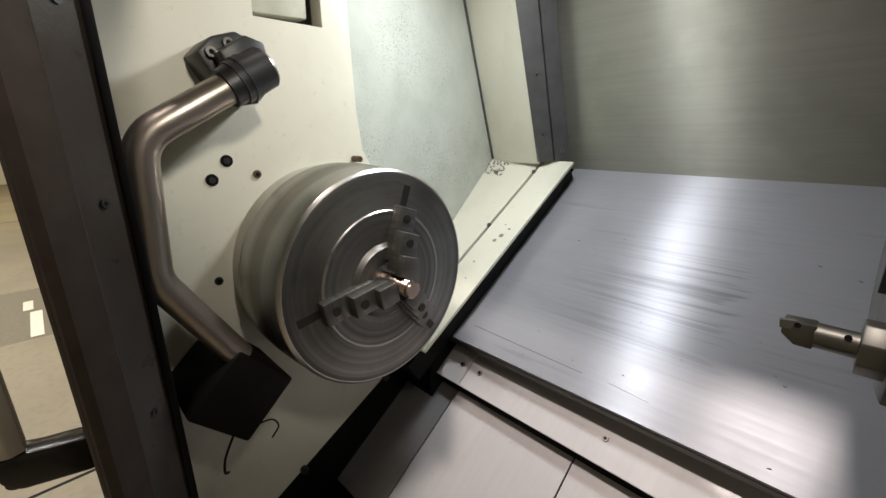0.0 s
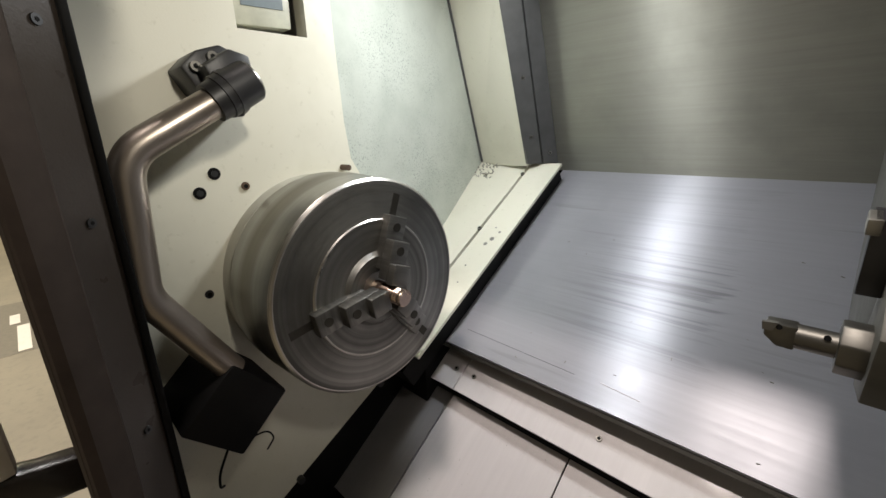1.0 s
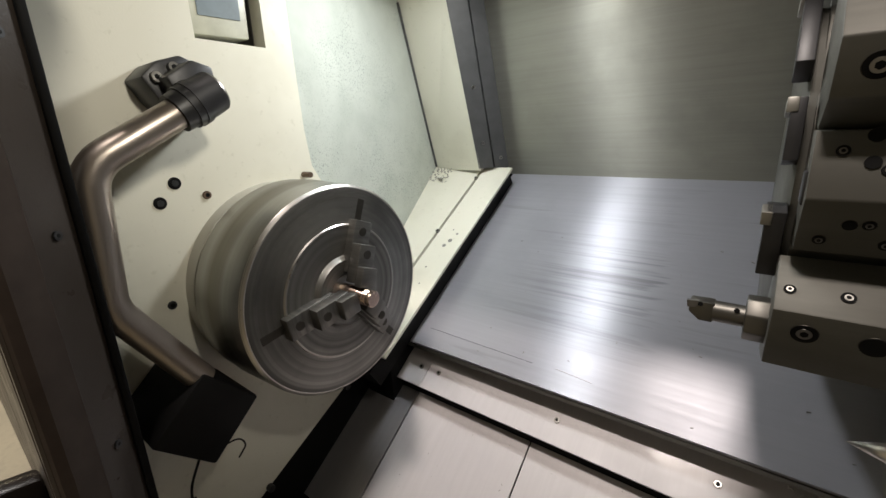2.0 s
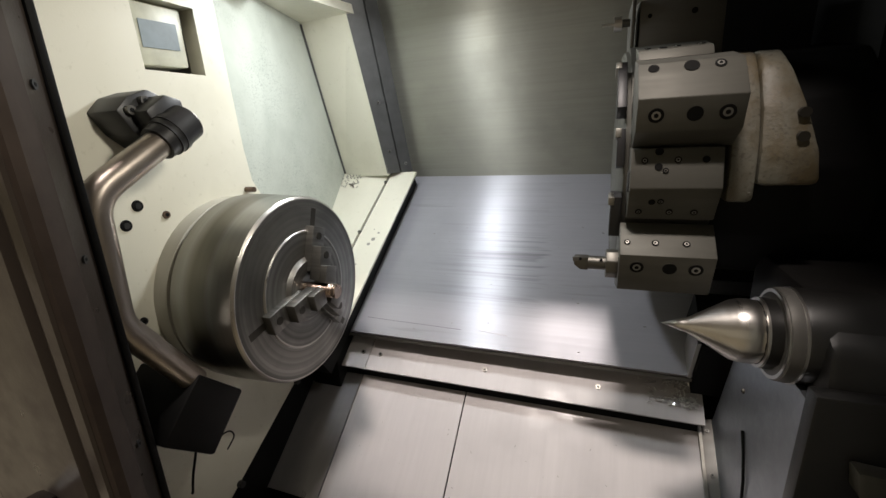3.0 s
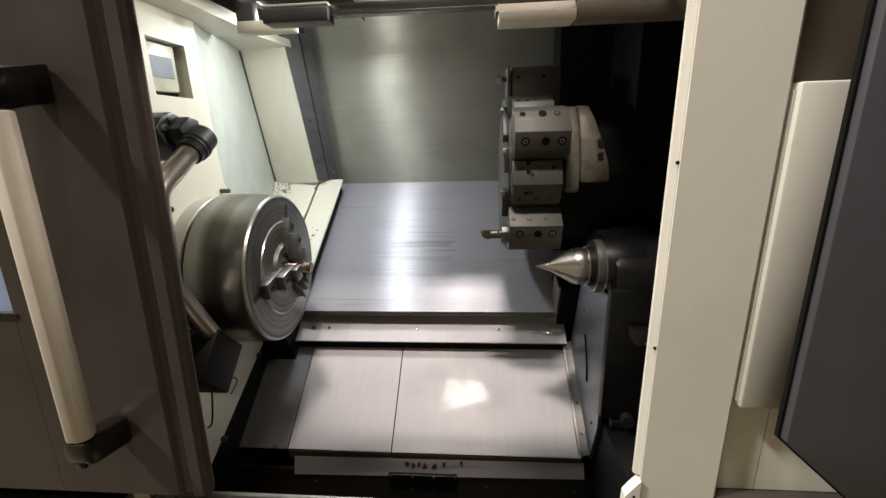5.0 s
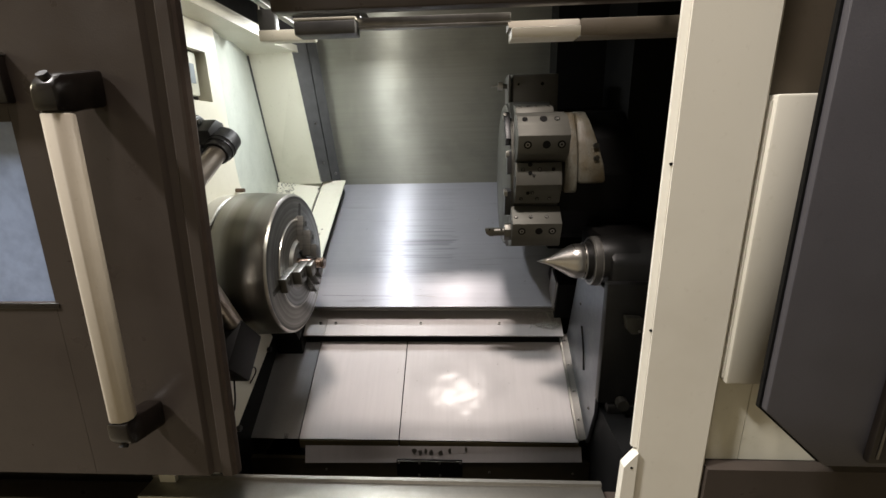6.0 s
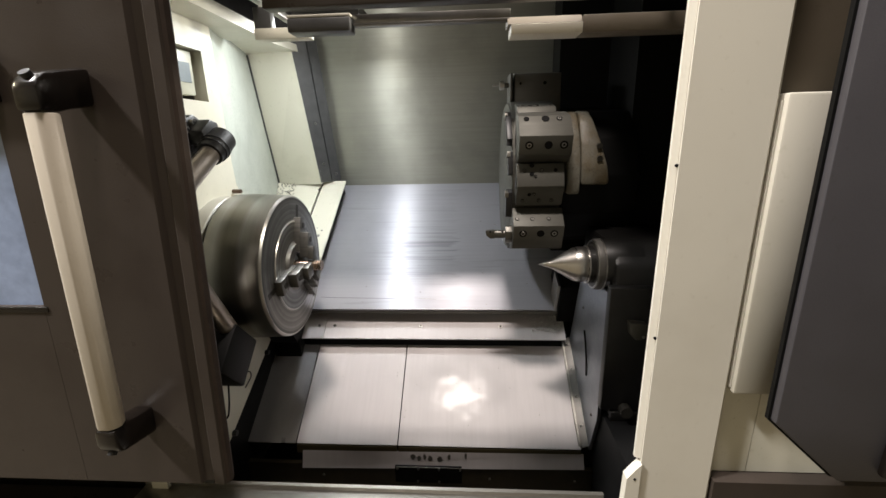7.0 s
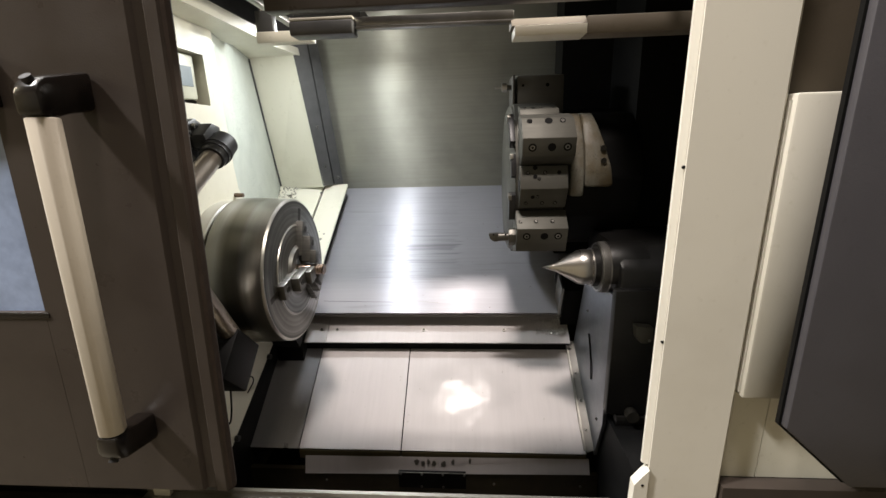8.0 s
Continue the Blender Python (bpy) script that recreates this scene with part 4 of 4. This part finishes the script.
part("window_trim", leaning(box(shape(), -1.26, -0.676, -0.0235, -0.0215, 1.161, 1.1695, 0.0008)), BLACK_PLASTIC, door)
part("seal", leaning(box(shape(), -0.500, -0.4895, 0.0502, 0.058, 0.857, 1.88, 0.002)), BLACK, door, "black rubber edge seal")
for z in (1.435, 1.27, 1.04):
    p, n = Vector((-0.4808, 0.034, z)), Vector((0.784, 0.62, 0))
    part("screw", leaning(cyl(shape(), p - n * 0.002, p + n * 0.002, 0.0045, n=12)), BLACK_METAL, door)
    part("screw_socket", leaning(cyl(shape(), p, p + n * 0.0023, 0.002, n=6)), HOLE, door)

handle = thing("grip_handle", (-0.555, -0.022, 0.96), "ivory grip bar with black end brackets on the sliding door", "handle")
grip = [(-0.5720, -0.083), (-0.5695, -0.091), (-0.5630, -0.0955), (-0.5490, -0.0955), (-0.5415, -0.091), (-0.5380, -0.083), (-0.5430, -0.071), (-0.5670, -0.071)]
part("grip", leaning(prism(shape(), grip, "z", 1.016, 1.434, 0.002)), GRIP, handle)
for z0, s in ((1.4345, 1), (1.0155, -1)):
    side = [(-0.072, z0), (-0.0965, z0), (-0.097, z0 + s * 0.026), (-0.092, z0 + s * 0.036), (-0.083, z0 + s * 0.043), (-0.0225, z0 + s * 0.056), (-0.0225, z0 + s * 0.010), (-0.060, z0 + s * 0.004)]
    part("end_bracket", leaning(prism(shape(), side, "x", -0.5715, -0.5405, 0.006)), BLACK_PLASTIC, handle, "black plastic end bracket")
    part("cap_screw", leaning(cyl(shape(), (-0.556, -0.086, z0 + s * 0.036), (-0.556, -0.091, z0 + s * 0.0425), 0.006, n=14)), BLACK_METAL, handle)

latch = thing("door_latch", (-0.66, -0.03, 1.44), "black latch block with a bright upper edge on the door", "latch")
part("block", box(shape(), -0.78, -0.655, -0.036, -0.0225, 1.452, 1.510, 0.003), BLACK_PLASTIC, latch)
part("edge", box(shape(), -0.78, -0.655, -0.037, -0.0225, 1.5105, 1.514), BRIGHT, latch)

pillar = setting("pillar", prism(shape(), [(0.207, 0.0), (0.312, 0.0), (0.318, 0.006), (0.318, 0.018), (0.207, 0.018)], "z", 0.60, 1.95), PILLAR, "ivory painted front pillar of the machine", "pillar")
part("edge_flange", prism(shape(), [(0.1985, 0.007), (0.2065, 0.003), (0.2065, 0.016), (0.1985, 0.012)], "z", 0.905, 1.95), PILLAR, pillar)
part("foot_flange", prism(shape(), [(0.2065, 0.900), (0.1985, 0.890), (0.186, 0.872), (0.179, 0.60), (0.2065, 0.60)], "y", -0.004, 0.012), PILLAR, pillar)
for z in (1.356, 1.113, 0.872):
    part("screw_hole", cyl(shape(), (0.2055 if z > 1 else 0.198, 0.0018 if z > 1 else -0.0045, z), (0.2055 if z > 1 else 0.198, 0.02, z), 0.0022, n=10), HOLE, pillar)
side = thing("side_cover", (0.335, 0.0, 1.03), "ivory rounded cover beside the front pillar, greyed for the cabinet's shade", "cover")
# the greyer paint holds the control cabinet's shade on this ivory cover
part("cover", box(shape(), 0.3212, 0.378, -0.0055, 0.0295, 1.028, 1.440, 0.004), GREY_CREAM, side)
part("seam_strip", box(shape(), 0.3186, 0.3208, 0.001, 0.0285, 1.036, 1.432), GREY_CREAM, side)
bm = shape()
box(bm, 0.318, 0.75, 0.030, 0.045, 0.60, 1.95)
setting("wall_front_right", bm, BROWN, "brown-grey front panel of the machine")
bm = shape()
box(bm, 0.3185, 0.378, 0.019, 0.0295, 0.872, 1.045)
box(bm, 0.3795, 0.75, 0.019, 0.0295, 0.872, 1.045)
setting("panel_lower", bm, CREAM, "cream lower front panel with a vertical joint", "panel")
pend = thing("control_cabinet", (0.6, -0.06, 0.94), "dark slate control cabinet on the machine front", "cabinet")
part("body", prism(shape(), [(0.332, 1.95), (0.337, 1.028), (0.432, 0.940), (1.05, 0.940), (1.05, 1.95)], "y", -0.068, -0.057, 0.002), PENDANT, pend)
part("shell", prism(shape(), [(0.405, 1.95), (0.408, 1.024), (0.450, 0.945), (1.05, 0.945), (1.05, 1.95)], "y", -0.050, 0.018), BROWN, pend)
part("edge_gap", prism(shape(), [(0.330, 1.95), (0.335, 1.026), (0.431, 0.937), (1.05, 0.937), (1.05, 1.95)], "y", -0.0565, -0.0505), BLACK, pend)
part("key_panel", box(shape(), 0.475, 0.80, -0.080, -0.0685, 0.955, 1.20, 0.004), BLACK_PLASTIC, pend)
part("panel_edge", box(shape(), 0.482, 0.485, -0.0815, -0.0805, 0.965, 1.19), BOLT, pend)
bm = shape()
box(bm, -1.7, 1.1, 0.0, 0.04, 0.05, 0.778)
box(bm, 0.3185, 1.1, -0.004, 0.0185, 0.60, 0.871)
setting("wall_front_lower", bm, DOOR, "dark brown-grey lower front of the machine")
bm = shape()
box(bm, -0.66, 0.17, -0.002, 0.045, 0.779, 0.789, 0.002)
box(bm, -0.66, 0.17, 0.038, 0.045, 0.789, 0.796)
setting("sill", bm, EDGE, "bright worn steel door sill", "sill")
bm = shape()
box(bm, -1.7, -0.64, 0.06, 0.09, 0.05, 1.95)
setting("wall_front_left", bm, STRIP, "dark headstock cover behind the open door")

# ---- workshop ----
bm = shape()
box(bm, -17.4, 6, -7, 5, -0.1, 0)
setting("floor", bm, CONCRETE, "worn beige concrete workshop floor", "floor")
bm = shape()
box(bm, -17.5, -17.4, -7, 5, 0, 6.2)
box(bm, 6, 6.1, -7, 5, 0, 6.2)
box(bm, -17.4, 6, -7.1, -7, 0, 6.2)
box(bm, -17.4, 6, 5, 5.1, 0, 6.2)
setting("wall_workshop", bm, paint("workshop_paint", (0.44, 0.41, 0.34), (0.37, 0.34, 0.27), 0.6, 1.5), "plain beige workshop wall")
bm = shape()
box(bm, -17.4, 6, -7, 5, 6.2, 6.3)
setting("ceiling_workshop", bm, GREY_CREAM, "plain workshop ceiling", "ceiling")
for x in (-9.54, -2.0, 1.5):
    j = finish("floor_joint", box(shape(), x - 0.008, x + 0.008, -6.9, 4.9, 0.0, 0.0015), HOLE)
    tagged(j, "dark joint in the concrete floor", "joint", "", "structure")
patch = prism(shape(), [(-5.12, -0.9), (-3.80, -0.95), (-3.76, -0.1), (-3.84, 0.7), (-5.02, 0.75), (-5.07, 0.1)], "z", 0.0, 0.0008)
tagged(finish("floor_patch", patch, plain("stained_concrete", (0.10, 0.083, 0.056), 0.6)), "darker stained stretch of the concrete floor", "floor", "", "structure")
tape = thing("tape_strip", (-4.1, -0.23, 0.0), "torn strip of white tape on the concrete floor", "tape")
bm = shape()
box(bm, -4.7, -4.45, -0.30, -0.24, 0.001, 0.004)
part("piece", bm, GRIP, tape)
bm = shape()
box(bm, -4.38, -3.8, -0.26, -0.19, 0.001, 0.004)
part("piece", bm, GRIP, tape)
